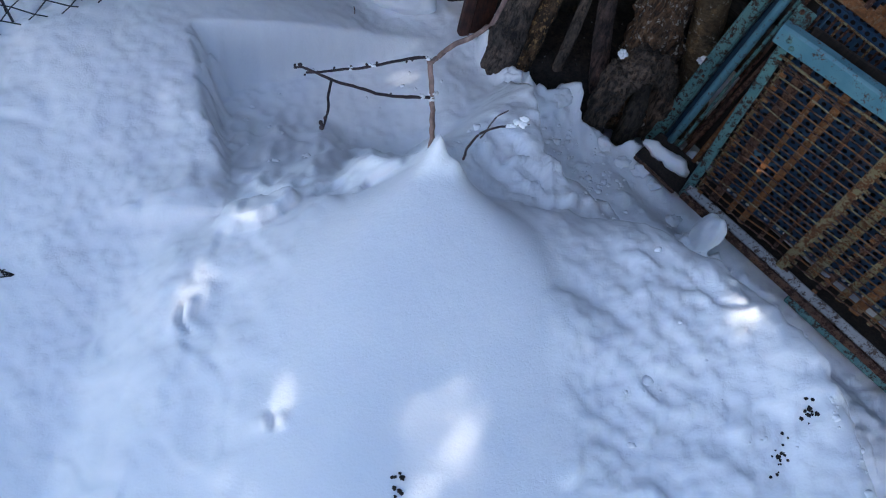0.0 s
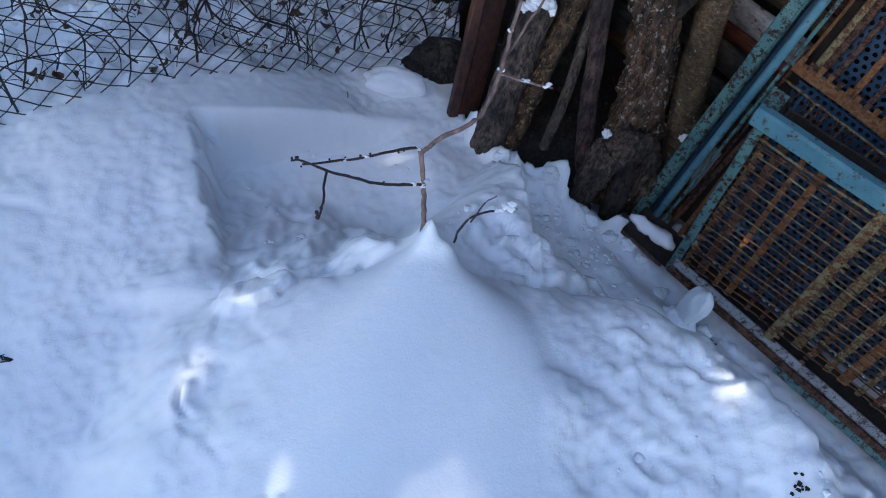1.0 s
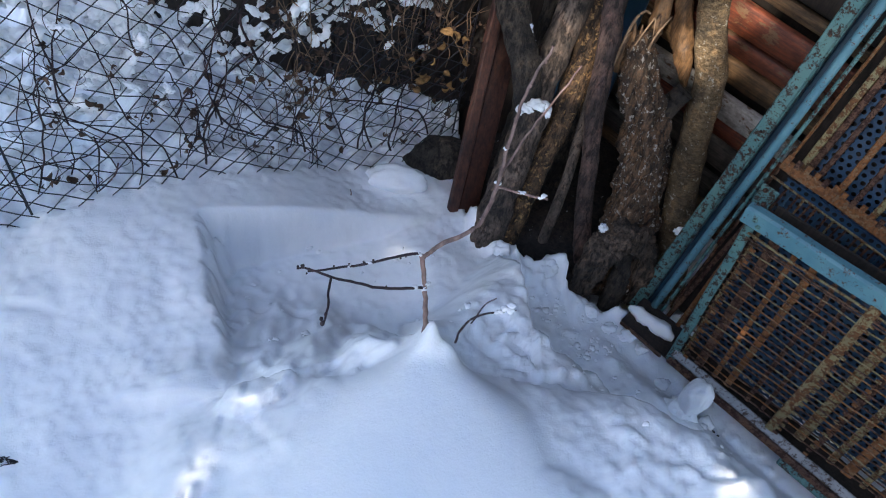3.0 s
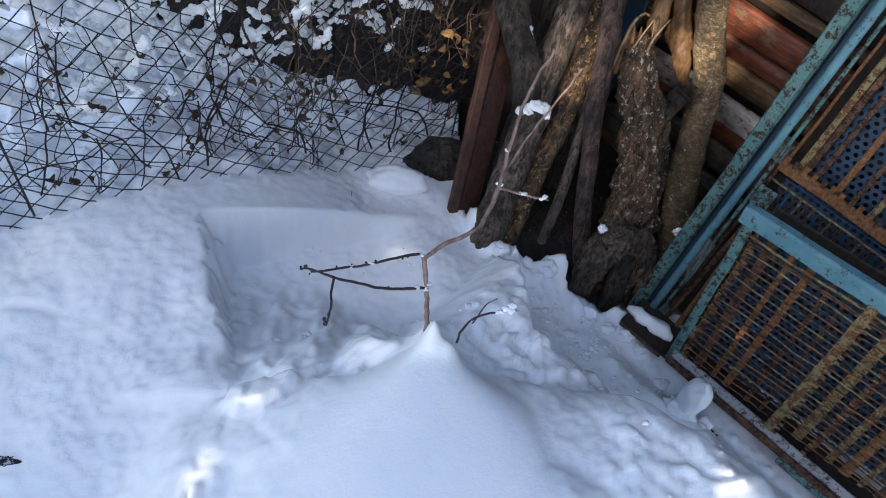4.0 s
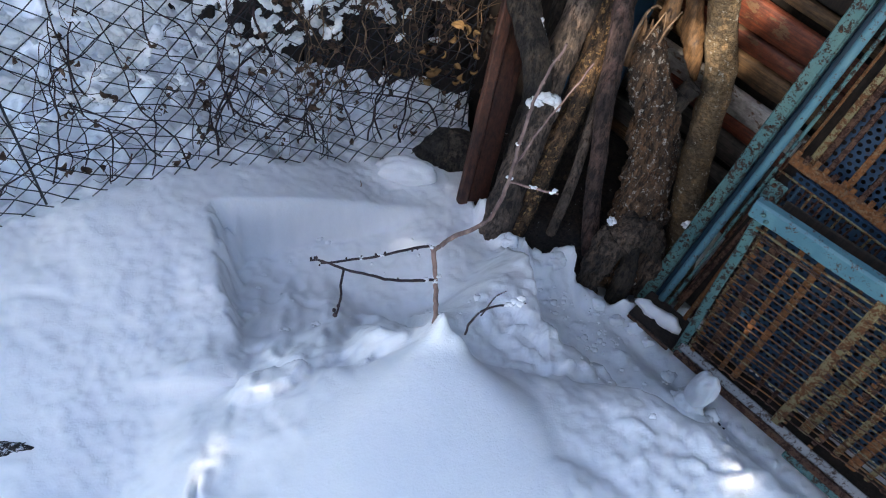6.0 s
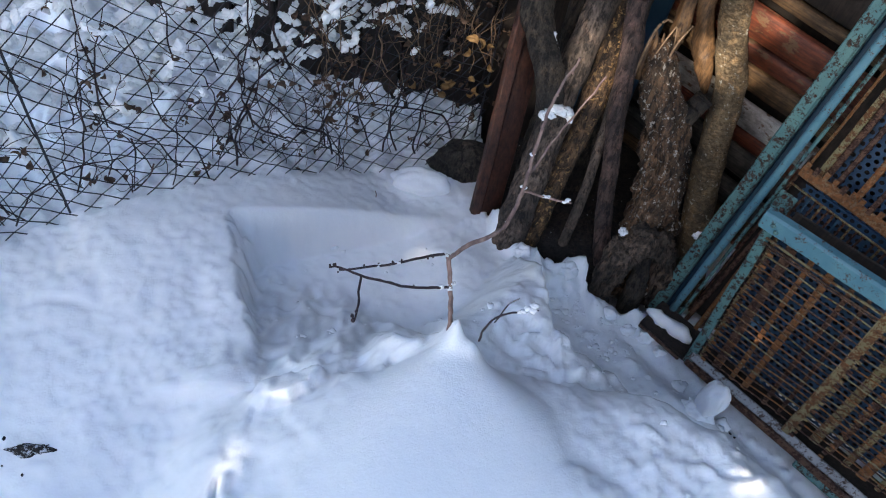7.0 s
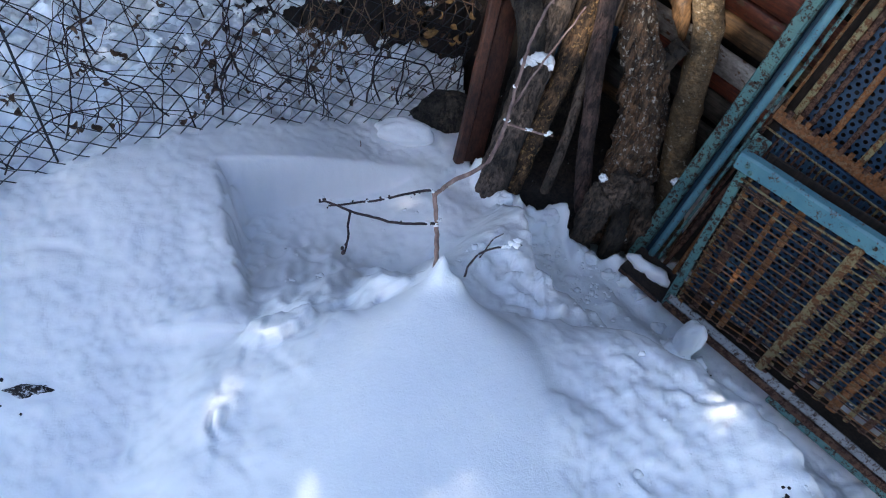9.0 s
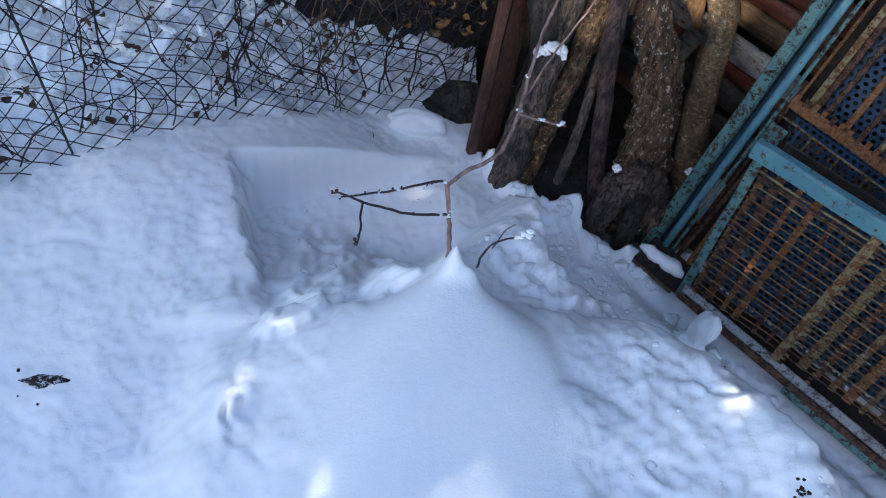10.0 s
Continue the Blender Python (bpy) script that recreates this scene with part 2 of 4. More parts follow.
def add_box(bm, m, size, bevel=0.0, uneven=0.0, cuts=0):
    """A box of that size centred on the pose m."""
    tmp = bmesh.new()
    bmesh.ops.create_cube(tmp, size=1.0)
    for v in tmp.verts:
        v.co = Vector((v.co.x * size[0], v.co.y * size[1], v.co.z * size[2]))
    if cuts:
        axis = max(range(3), key=lambda i: size[i])
        es = [e for e in tmp.edges if abs((e.verts[0].co - e.verts[1].co)[axis]) > 0.5 * size[axis]]
        bmesh.ops.subdivide_edges(tmp, edges=es, cuts=cuts, use_grid_fill=True)
    if bevel:
        sharp = [e for e in tmp.edges if len(e.link_faces) == 2 and e.calc_face_angle(0) > 0.7]
        bmesh.ops.bevel(tmp, geom=sharp, offset=bevel, segments=1, affect="EDGES")
    if uneven:
        for v in tmp.verts:
            v.co += noise.noise_vector(v.co * 9 + m.translation * 7) * uneven
    tmp.transform(m)
    me = bpy.data.meshes.new("tmp")
    tmp.to_mesh(me)
    tmp.free()
    bm.from_mesh(me)
    bpy.data.meshes.remove(me)


def box(m, size, bevel=0.0, uneven=0.0, cuts=0):
    bm = bmesh.new()
    add_box(bm, m, size, bevel, uneven, cuts)
    return bm


# ---- ground: one sheet of snow ----
def smooth(a, b, x):
    t = min(1, max(0, (x - a) / (b - a)))
    return t * t * (3 - 2 * t)


def softmax(a, b, k=0.03):
    h = max(k - abs(a - b), 0) / k
    return max(a, b) + h * h * k * 0.25


APEX = Vector((0.142, 0.70))
D, N = Vector((0.7, -0.714, 0)).normalized(), Vector((0.714, 0.7, 0)).normalized()
ORIGIN = Vector((0.848, 0.978, 0))
F0, F1 = Vector((-1.75, 0.52, 0)), Vector((0.33, 1.71, 0))
FD = (F1 - F0).normalized()
FN = Vector((-FD.y, FD.x, 0))


def bank(x, y):
    """The snow before the heap was thrown up: high along the fence, falling to the logs, with a dug hollow."""
    z = 0.3 - 0.33 * x - 0.235 * y
    z = -softmax(-z, -0.145, 0.08)
    z = softmax(z, -0.115, 0.08)
    z -= 0.09 * smooth(1.1, 0.0, y) * smooth(0.2, -0.5, x)
    wob = 0.028 * noise.fractal(Vector((x * 8, y * 8, 3)), 1.0, 2.0, 3) + 0.022 * noise.fractal(Vector((x * 22, y * 22, 13)), 0.9, 2.0, 3)
    left = x - (-0.345 + (1.12 - y) * 0.28) + wob
    lip = 1.305 + 0.32 * x - y + wob * 0.07
    right = 0.3 - x - 0.3 * (y - 1.0)
    inside = smooth(0.0, 0.06, left) * smooth(0.0, 0.04, lip) * smooth(-0.05, 0.16, right)
    floor = -0.115 + 0.06 * smooth(1.0, 0.75, y)
    return z + (min(floor, z) - z) * inside


def soft(a, k):
    return k * math.log1p(math.exp(min(30, a / k)))


# half-planes (a place on each, and its outward way) that bound the heap towards the rack
CREST = [(a, b, (d - b) / math.hypot(c - a, d - b) * -1, (c - a) / math.hypot(c - a, d - b)) for a, b, c, d in
         ((0.44, 0.795, 0.53, 0.75), (0.53, 0.75, 0.73, 0.476), (0.73, 0.476, 0.826, 0.322), (0.826, 0.322, 0.85, 0.229), (0.85, 0.229, 0.855, 0.05))]


def heap(x, y):
    """The heap round the buried shrub: pointed at the stem, widening to a smooth slab."""
    dy = APEX.y - y
    if dy >= 0:
        xl = APEX.x - 0.17 * (1 - math.exp(-6 * dy))
        xr = APEX.x + 0.18 * (1 - math.exp(-6.5 * dy))
        k = 0.012 + 0.03 * (1 - math.exp(-5 * dy))
        l = k * math.log1p(math.exp(min(30, (xl - x) / k)))
        e = soft(x - xr, k * 1.5)
        tip, steep = math.exp(-dy / 0.2), math.exp(-dy / 0.1)
        d = l * 0.58 + 0.07 * (1 - math.exp(-l / 0.045)) * tip
        d += (0.03 + 0.055 * steep) * smooth(0.0, 0.2 - 0.12 * tip, e) + e * 0.4 * steep
        z = 0.452 - d - 0.02 * smooth(0, 0.5, dy) - 0.5 * smooth(0.75, 1.6, dy)
    else:
        v = Vector((x - APEX.x, -dy))
        ang = math.degrees(math.atan2(v.y, v.x))
        ridge = 0.012 * math.log1p(math.exp(min(30, -v.x / 0.012)))
        if ang > 90:
            behind = -dy - 0.03 - 0.035 * noise.fractal(Vector((x * 11, y * 5, 5)), 0.8, 2.0, 3)
            z = 0.452 - 0.58 * ridge - 0.07 * (1 - math.exp(-ridge / 0.045)) - (soft(behind, 0.02) - soft(-0.08, 0.02)) * (0.5 + 1.6 * math.exp(-ridge / 0.2)) * smooth(0.0, 0.05, -dy)
        else:
            r = v.length
            z = 0.452 - 0.085 * smooth(0.0, 0.08, r) - 0.4 * r
            back = smooth(50, 90, ang)
            z += (0.452 - 1.9 * max(0.0, r - 0.03) - z) * back
    z -= 0.25 * smooth(-0.3, -0.7, x)
    if x > 0.4:
        over = max((x - a) * nx + (y - b) * ny for a, b, nx, ny in CREST) - 0.012
        over += 0.016 * noise.fractal(Vector((x * 13, y * 13, 9)), 0.8, 2.0, 3)
        z += 0.03 * math.exp(-((over + 0.04) / 0.06) ** 2)
        z -= min(0.5, soft(over, 0.012) * 1.9)
    d0 = math.hypot(x - APEX.x - 0.01, y - APEX.y + 0.004)
    d1 = math.hypot(x - APEX.x - 0.05, y - APEX.y + 0.012)
    z += 0.075 * math.exp(-(d0 / 0.019) ** 1.4) + 0.035 * math.exp(-(d1 / 0.022) ** 2) - 0.01
    return z


def clods(x, y, s, seed, share=0.5):
    """Rounded lumps of broken snow of uneven size, scattered round random centres."""
    w = noise.noise_vector(Vector((x * s * 0.9, y * s * 0.9, seed))) * 0.35
    d, p = noise.voronoi(Vector((x * s + w.x, y * s + w.y, seed)))
    k = 0.5 + 0.5 * noise.noise(p[0] * 3.7)
    k = max(0.0, (k - 1 + share) / share)
    return k * max(0.0, 1 - (d[0] / 0.66) ** 2) ** 1.6 * smooth(0.0, 0.3, d[1] - d[0])


def ledge(v, s, seed, edge=0.07):
    """0 or 1 with ragged steps between: the flat pieces and broken edges of packed snow."""
    w = v + noise.noise_vector(v * s * 2.7) * (0.22 / s)
    return smooth(-edge, edge, noise.fractal(w * s + Vector((0, 0, seed)), 0.7, 2.0, 3))


LOG_LINE = ((0.33, 1.4), (0.37, 1.34), (0.44, 1.32), (0.455, 1.235), (0.5, 1.235), (0.595, 1.25), (0.615, 1.15), (0.7, 1.12), (0.84, 1.13))


def behind_line(x, y):
    """How far a place lies past the snow's broken edge before the logs."""
    if not 0.33 < x < 1.0:
        return -1.0
    for (x0, y0), (x1, y1) in zip(LOG_LINE, LOG_LINE[1:]):
        if x <= x1:
            return y - (y0 + (y1 - y0) * (x - x0) / (x1 - x0))
    return y - 1.15


def snow_height(x, y):
    v = Vector((x, y, 0.0))
    b, h = bank(x, y), heap(x, y)
    z = softmax(b, h, 0.05)
    slab = smooth(0.30, 0.385, z) * smooth(0.4, 0.31, x) * smooth(0.76, 0.69, y)
    near_heap = smooth(-0.1, 0.02, h - b)
    past_fence = smooth(-0.06, 0.1, (v - F0).dot(FN))
    dug = smooth(0.0, 0.06, 0.03 - z) * (x < 0.5)
    open_snow = 1 - 0.93 * slab
    z += 0.022 * (0.35 + 0.65 * near_heap) * open_snow * noise.fractal(v * 6, 1.1, 2.0, 3)
    right = near_heap * (1 - slab) * smooth(0.2, 0.4, x)
    left = near_heap * (1 - slab) * smooth(0.1, -0.1, x)
    flat = (1 - near_heap) * (1 - dug)
    broken = 0.4 * right + 0.3 * left + 0.12 * flat * smooth(1.25, 1.05, y) + 0.15 * dug
    calm = 0.25 + 0.75 * ledge(v, 3.0, 15.0, 0.25)
    z += broken * (0.03 * ledge(v, 4.2, 1.0, 0.1 + 0.12 * flat) + 0.01 * calm * ledge(v, 10, 6.0, 0.15 + 0.1 * flat) - 0.02)
    # the trodden strip before the rack and the logs is full of lumps
    front = (v - ORIGIN).dot(N)
    trod = smooth(-0.42, -0.25, front) * smooth(0.42, 0.55, x) * smooth(1.3, 1.1, y) * (1 - near_heap)
    z += 0.026 * clods(x, y, 7, 2.0, 0.6) * (0.9 * right + 0.9 * left + 0.7 * flat + 0.15 * dug)
    z += 0.017 * calm * clods(x, y, 14, 7.0, 0.5) * (1.2 * right + left + 0.6 * flat + 0.9 * dug + 1.8 * trod)
    z += 0.01 * calm * clods(x, y, 28, 4.0, 0.45) * (1.2 * right + 0.9 * left + 0.35 * flat + 1.1 * dug + 2.2 * trod)
    z += 0.006 * clods(x, y, 55, 14.0, 0.45) * (right + 0.5 * left + 0.15 * flat + 1.1 * dug + 2.4 * trod)
    # broken snow thrown up round the back of the heap
    for cx, cy, wx, wy in ((-0.03, 0.74, 0.16, 0.06), (0.36, 0.79, 0.15, 0.09)):
        k = math.exp(-((x - cx) / wx) ** 2 - ((y - cy) / wy) ** 2)
        if k > 0.02:
            z += k * (0.035 * clods(x, y, 10, 21.0, 0.7) + 0.022 * clods(x, y, 21, 22.0, 0.7) + 0.03 * ledge(v, 7.0, 31.0, 0.12) + 0.02 * noise.fractal(v * 13, 0.8, 2.0, 4) - 0.025)
    # a broken block on the edge of the hollow, and two cracks beside it
    bx, by = x + 0.165, y - 0.672
    wob = 0.22 * noise.fractal(Vector((x * 24, y * 24, 7)), 0.8, 2.0, 3)
    z += 0.05 * smooth(1.1, 0.72, math.hypot(bx / 0.078, (by - 0.2 * bx) / 0.04) + wob)
    for cx, cy, ang, long in ((-0.262, 0.44, 1.9, 0.03), (-0.088, 0.25, 1.7, 0.012)):
        u = (x - cx) * math.cos(ang) + (y - cy) * math.sin(ang)
        w = (y - cy) * math.cos(ang) - (x - cx) * math.sin(ang) + 12 * u * u
        z += (0.02 * smooth(-0.035, 0.0, w) * smooth(0.05, 0.0, w) - 0.03 * math.exp(-(w / 0.007) ** 2)) * math.exp(-(u / long) ** 4)
    z += (0.003 * calm + 0.0035 * right + 0.002 * dug + 0.0012 * flat) * noise.fractal(v * 36, 0.7, 2.0, 4) * open_snow
    z += past_fence * (0.04 * noise.fractal(v * 9, 0.8, 2.0, 4) + 0.09 * clods(x, y, 11, 11.0, 0.8) + 0.03 * clods(x, y, 21, 12.0, 0.8) - 0.03)
    z += 0.012 * noise.noise(v * 3.1) * (1 - slab)
    # the gutter along the rack, and the hole under the logs with its raised rim
    z = min(z, z - 0.075 * smooth(-0.13, -0.02, front) * smooth(-0.25, 0.0, (v - ORIGIN).dot(D)))
    q = behind_line(x, y)
    if q > -0.2:
        q += 0.016 * noise.fractal(v * 26, 0.8, 2.0, 3)
        z += 0.11 * math.exp(-((q + 0.025) / 0.045) ** 2) * smooth(0.68, 0.58, x) * max(0.1, 0.6 + 0.9 * noise.noise(v * 15 + Vector((3, 0, 0))))
        z -= 0.22 * smooth(-0.01, 0.035, q)
    return z


def spread(lo, hi, step, far):
    inner = list(np.arange(lo, hi + step / 2, step))
    out, s, a, b = [], step, lo, hi
    lows, highs = [], []
    while b < far:
        s *= 1.22
        a, b = a - s, b + s
        lows.append(a)
        highs.append(b)
    return lows[::-1] + inner + highs


def ground():
    xs, ys = spread(-1.1, 1.4, 0.0068, 600), spread(0.0, 2.0, 0.0068, 600)
    verts = []
    for y in ys:
        for x in xs:
            if -3 < x < 3 and -2.2 < y < 3.8:
                t = smooth(1.9, 2.9, max(abs(x), abs(y - 0.8)))
                z = snow_height(x, y) * (1 - t) + t * 0.1 * noise.noise(Vector((x * 0.2, y * 0.2, 0)))
            else:
                z = 0.1 * noise.noise(Vector((x * 0.2, y * 0.2, 0)))
            verts.append((x, y, z))
    w = len(xs)
    faces = [(j * w + i, j * w + i + 1, (j + 1) * w + i + 1, (j + 1) * w + i) for j in range(len(ys) - 1) for i in range(w - 1)]
    me = bpy.data.meshes.new("ground")
    me.from_pydata(verts, [], faces)
    me.shade_smooth()
    me.materials.append(SNOW)
    return tagged(new("ground", me), "shaded bluish-white trampled snow with a shovelled heap", "snow", kind="structure")


ground()


# ---- board wall on the right, near-black planks for the dark beyond the fence, added light blockers ----
SIDE = Matrix((D, N, (0, 0, 1))).transposed().to_4x4()


def rack_pose(s, n, z, rx=0, ry=0, rz=0):
    """A pose in the rack's own axes: s along its front, n into its depth, z up."""
    return Matrix.Translation(ORIGIN + D * s + N * n + Vector((0, 0, z))) @ SIDE @ pose(0, 0, 0, rx, ry, rz)


def board_wall():
    w = thing("wall_east", "shed wall of worn reddish and bare boards behind the logs", "wall", ORIGIN + N * 0.5 - Vector((0, 0, 0.3)), kind="structure")
    part("backing", box(rack_pose(0.6, 0.56, 0.85), (3.4, 0.05, 2.3)), DARK_BOARD_AND_SHADE, w)
    rows = [(-0.25, 0.12, RED_BOARD), (-0.13, 0.1, RAW_BOARD), (-0.03, 0.1, GREY_BOARD), (0.07, 0.1, GREY_BOARD), (0.172, 0.064, RED_BOARD), (0.238, 0.086, WHITE_BOARD),
            (0.326, 0.08, RAW_BOARD), (0.418, 0.06, RED_BOARD), (0.48, 0.099, RED_BOARD), (0.581, 0.042, RAW_BOARD)]
    rows += [(0.628 + 0.115 * k, 0.115, GREY_BOARD if k == 1 else DARK_BOARD_AND_SHADE) for k in range(11)]
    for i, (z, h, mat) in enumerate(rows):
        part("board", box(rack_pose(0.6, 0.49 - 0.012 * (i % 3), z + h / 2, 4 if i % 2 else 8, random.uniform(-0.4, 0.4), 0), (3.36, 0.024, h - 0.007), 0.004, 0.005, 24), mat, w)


def void_planks():
    # planks coloured near black to stand in for the unlit void
    w = thing("wall_north", "near-black brown planks standing in for the dark void behind snow-laden vines", "wall", (-0.4, 2.05, -0.2), kind="structure")
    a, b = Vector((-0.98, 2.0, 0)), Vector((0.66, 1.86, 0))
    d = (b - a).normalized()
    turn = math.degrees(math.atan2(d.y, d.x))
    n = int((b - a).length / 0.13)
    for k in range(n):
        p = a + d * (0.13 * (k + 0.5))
        part("plank", box(pose(p.x, p.y + random.uniform(-0.008, 0.008), 0.62, 0, random.uniform(-0.5, 0.5), turn), (0.122, 0.025, 1.9), 0.004), DARK_BOARD_AND_SHADE, w, smooth=False)
    part("backing", box(pose(*((a + b) / 2 + Vector((0, 0.04, 0.62))), 0, 0, turn), ((b - a).length, 0.03, 1.9)), DARK_BOARD_AND_SHADE, w)


def sun_mask():
    """A tall wall added unseen behind the camera: it keeps the yard in shade, and its gaps let small patches of sun
    through.
    """
    # places to be sunlit; each gets a hole along the sun's direction
    spots = [(-0.175, 0.655, 0.235, 0.042, 0.022), (-0.25, 0.49, 0.27, 0.034, 0.032), (0.69, 0.455, 0.15, 0.034, 0.045),
             (-0.1, 0.25, 0.39, 0.03, 0.035), (0.165, 0.26, 0.43, 0.062, 0.055), (0.165, 0.18, 0.43, 0.062, 0.055), (-0.13, 0.155, 0.38, 0.045, 0.03),
             (-0.78, 1.36, 0.15, 0.04, 0.03), (-0.5, 1.38, 0.29, 0.05, 0.03), (-0.27, 1.38, 0.25, 0.04, 0.04), (0.17, 1.5, 0.36, 0.05, 0.04), (0.2, 1.47, 0.48, 0.08, 0.05), (0.23, 1.48, 0.31, 0.05, 0.03),
             (0.935, 1.56, 0.54, 0.06, 0.09), (0.955, 1.54, 0.39, 0.03, 0.04), (0.81, 1.47, 0.52, 0.05, 0.18), (0.775, 1.52, 0.46, 0.022, 0.07), (0.715, 1.56, 0.5, 0.03, 0.1),
             (0.66, 1.42, 0.46, 0.03, 0.05), (0.55, 1.45, 0.43, 0.026, 0.17), (0.475, 1.47, 0.46, 0.03, 0.13), (0.3, 1.49, 0.3, 0.012, 0.2), (0.61, 1.48, 0.72, 0.1, 0.1)]
    holes, rnd = [], random.Random(1)
    for x, y, z, rx, rz in spots:
        if y < 1:
            z = snow_height(x, y)
        k = (-3.2 - y) / SUN.y
        holes.append((x + SUN.x * k, z + SUN.z * k, rx, rz * 0.7))
    step, x0, z0, nx, nz = 0.02, -4.7, -0.2, 242, 205
    verts = [(x0 + i * step, -3.2, z0 + j * step) for j in range(nz + 1) for i in range(nx + 1)]
    faces = []
    for j in range(nz):
        for i in range(nx):
            x, z = x0 + (i + 0.5) * step, z0 + (j + 0.5) * step
            wob = 0.3 * noise.noise(Vector((x * 22, 0, z * 22)))
            if any(((x - a) / rx) ** 2 + ((z - c) / rz) ** 2 < 1 + wob for a, c, rx, rz in holes) and (not (-2.1 < x < -1.58 and 2.4 < z < 2.95 or x < -2.55 and z > 3.1) or rnd.random() < 0.4):
                continue
            q = j * (nx + 1) + i
            faces.append((q, q + 1, q + nx + 2, q + nx + 1))
    me = bpy.data.meshes.new("wall_south")
    me.from_pydata(verts, [], faces)
    me.materials.append(DARK_BOARD_AND_SHADE)
    ob = tagged(new("wall_south", me), "tall dark unseen wall with small gaps, added to block and dapple the sun", "wall", kind="structure")
    mod = ob.modifiers.new("thickness", "SOLIDIFY")
    mod.thickness = 0.015


def eave():
    """An unseen eave added above the logs and the rack to cut their skylight."""
    e = thing("roof_eave", "unseen dark plank eave with snow on it, added to shade logs and rack", "eave", ORIGIN + N * 0.3 + Vector((0, 0, 2.05)), kind="structure")
    for k in range(8):
        part("plank", box(rack_pose(0.4, -0.24 + 0.14 * k, 1.96 + 0.05 * k, 20), (4.2, 0.135, 0.025), 0.003), DARK_BOARD_AND_SHADE, e, smooth=False)
    part("roof_snow", box(rack_pose(0.4, 0.25, 2.22, 20), (4.2, 1.1, 0.12), 0.04, 0.02, 20), SNOW, e)


board_wall()
eave()
void_planks()
sun_mask()


# ---- rusty metal rack ----
def rear_pose(s, d, h, rx=0, ry=0, rz=0):
    """A pose on the rack's rear frame, which leans back: s along it, d into its depth, h up along it."""
    return rack_pose(0, 0.12, -0.15, -12.4) @ pose(s, d, h, rx, ry, rz)


def front_pose(s, d, h, rx=0, ry=0, rz=0):
    """A pose on the rack's front panel, which leans back a little and has sunk at one corner."""
    return rack_pose(0.027, 0.0, -0.1, -3.0, -5.0) @ pose(s, d, h, rx, ry, rz)


def rack():
    r = thing("metal_rack", "rusty metal rack of lattice panels in a chipped teal frame", "rack", ORIGIN + Vector((0, 0, -0.13)))

    def bar(at, name, s, d, h, size, mat, label="", bevel=0.003, rx=0, ry=0, rz=0, parent=None, uneven=0.0015, cuts=10):
        return part(name, box(at(s, d, h, rx, ry, rz), size, bevel, uneven, cuts), mat, parent or r, label, smooth=False)

    def rod(at, name, s0, s1, d, h, thick, mat, wob=0.0018):
        bm = bmesh.new()
        n = max(3, int((s1 - s0) / 0.07))
        add_tube(bm, [at(s0 + (s1 - s0) * q / n, d + random.uniform(-wob, wob), h + random.uniform(-wob, wob)).translation for q in range(n + 1)], [thick, thick], 6)
        return part(name, bm, mat, r)

    def rivet(at, s, d, h, thick, mat, parent):
        bm = bmesh.new()
        add_tube(bm, [at(s, d, h).translation, at(s, d - 0.004, h).translation, at(s, d - 0.0055, h).translation], [thick, thick, thick * 0.5], 10)
        part("rivet", bm, mat, parent)

    def sheet(at, name, s, d, h, w, high):
        bm = bmesh.new()
        add_box(bm, Matrix.Identity(4), (w, 0.002, high))
        ob = new(name, finish(name, bm, BLUE_SHEET, False))
        ob.parent = r
        ob.matrix_basis = r.matrix_basis.inverted() @ at(s, d, h)
        tagged(ob, "dark blue perforated steel sheet")

    # rear frame: angle-iron post, tube and thin uprights
    post = bar(rear_pose, "tall_post", -0.149, 0.0, 0.66, (0.032, 0.005, 1.4), TEAL, "chipped teal angle-iron post")
    bar(rear_pose, "post_flange", -0.132, 0.018, 0.66, (0.005, 0.034, 1.4), TEAL)
    for k in range(9):
        rivet(rear_pose, -0.149 + 0.006 * (k % 2), -0.002, 0.1 + 0.13 * k, 0.0035, RUST, post)
    bar(rear_pose, "backing_strip", -0.122, 0.03, 0.66, (0.014, 0.004, 1.36), DARK_BLUE, "dark blue strip with worn paint")
    bm = bmesh.new()
    add_tube(bm, [rear_pose(-0.103, -0.006, -0.03 + 0.14 * k).translation for k in range(11)], [0.0105, 0.0105], 14)
    part("tube", bm, SKY_BLUE, r, "light blue steel tube with chips")
    bar(rear_pose, "thin_post", -0.08, 0.006, 0.66, (0.009, 0.009, 1.36), TEAL)
    bar(rear_pose, "thin_post", -0.068, 0.03, 0.32, (0.008, 0.008, 0.6), RUST)
    for s, d, high, ry, mat in ((-0.052, 0.012, 0.44, 1.5, RUST), (-0.027, -0.01, 0.42, -2.0, ORANGE), (-0.012, 0.03, 0.4, 1.0, RUST)):
        bar(rear_pose, "slat", s, d, high / 2, (0.013, 0.004, high), mat, ry=ry)
    plate = bar(rear_pose, "hinge_plate", -0.05, -0.012, 0.497, (0.045, 0.005, 0.058), TEAL, "riveted teal hinge plate")
    rivet(rear_pose, -0.058, -0.016, 0.515, 0.006, RUST, plate)
    rivet(rear_pose, -0.043, -0.016, 0.482, 0.006, RUST, plate)
    # rear panel: grille below, toothed rail, perforated sheet with strips above
    for j in range(68):
        s = -0.025 + j * 0.0155
        bar(rear_pose, "grill_slat", s, 0.004, 0.5, (0.0055, 0.004, 0.085), (RUST, DARK_BLUE, RUST, OLIVE, RUST)[j % 5], bevel=0, ry=random.uniform(-3, 3), cuts=0)
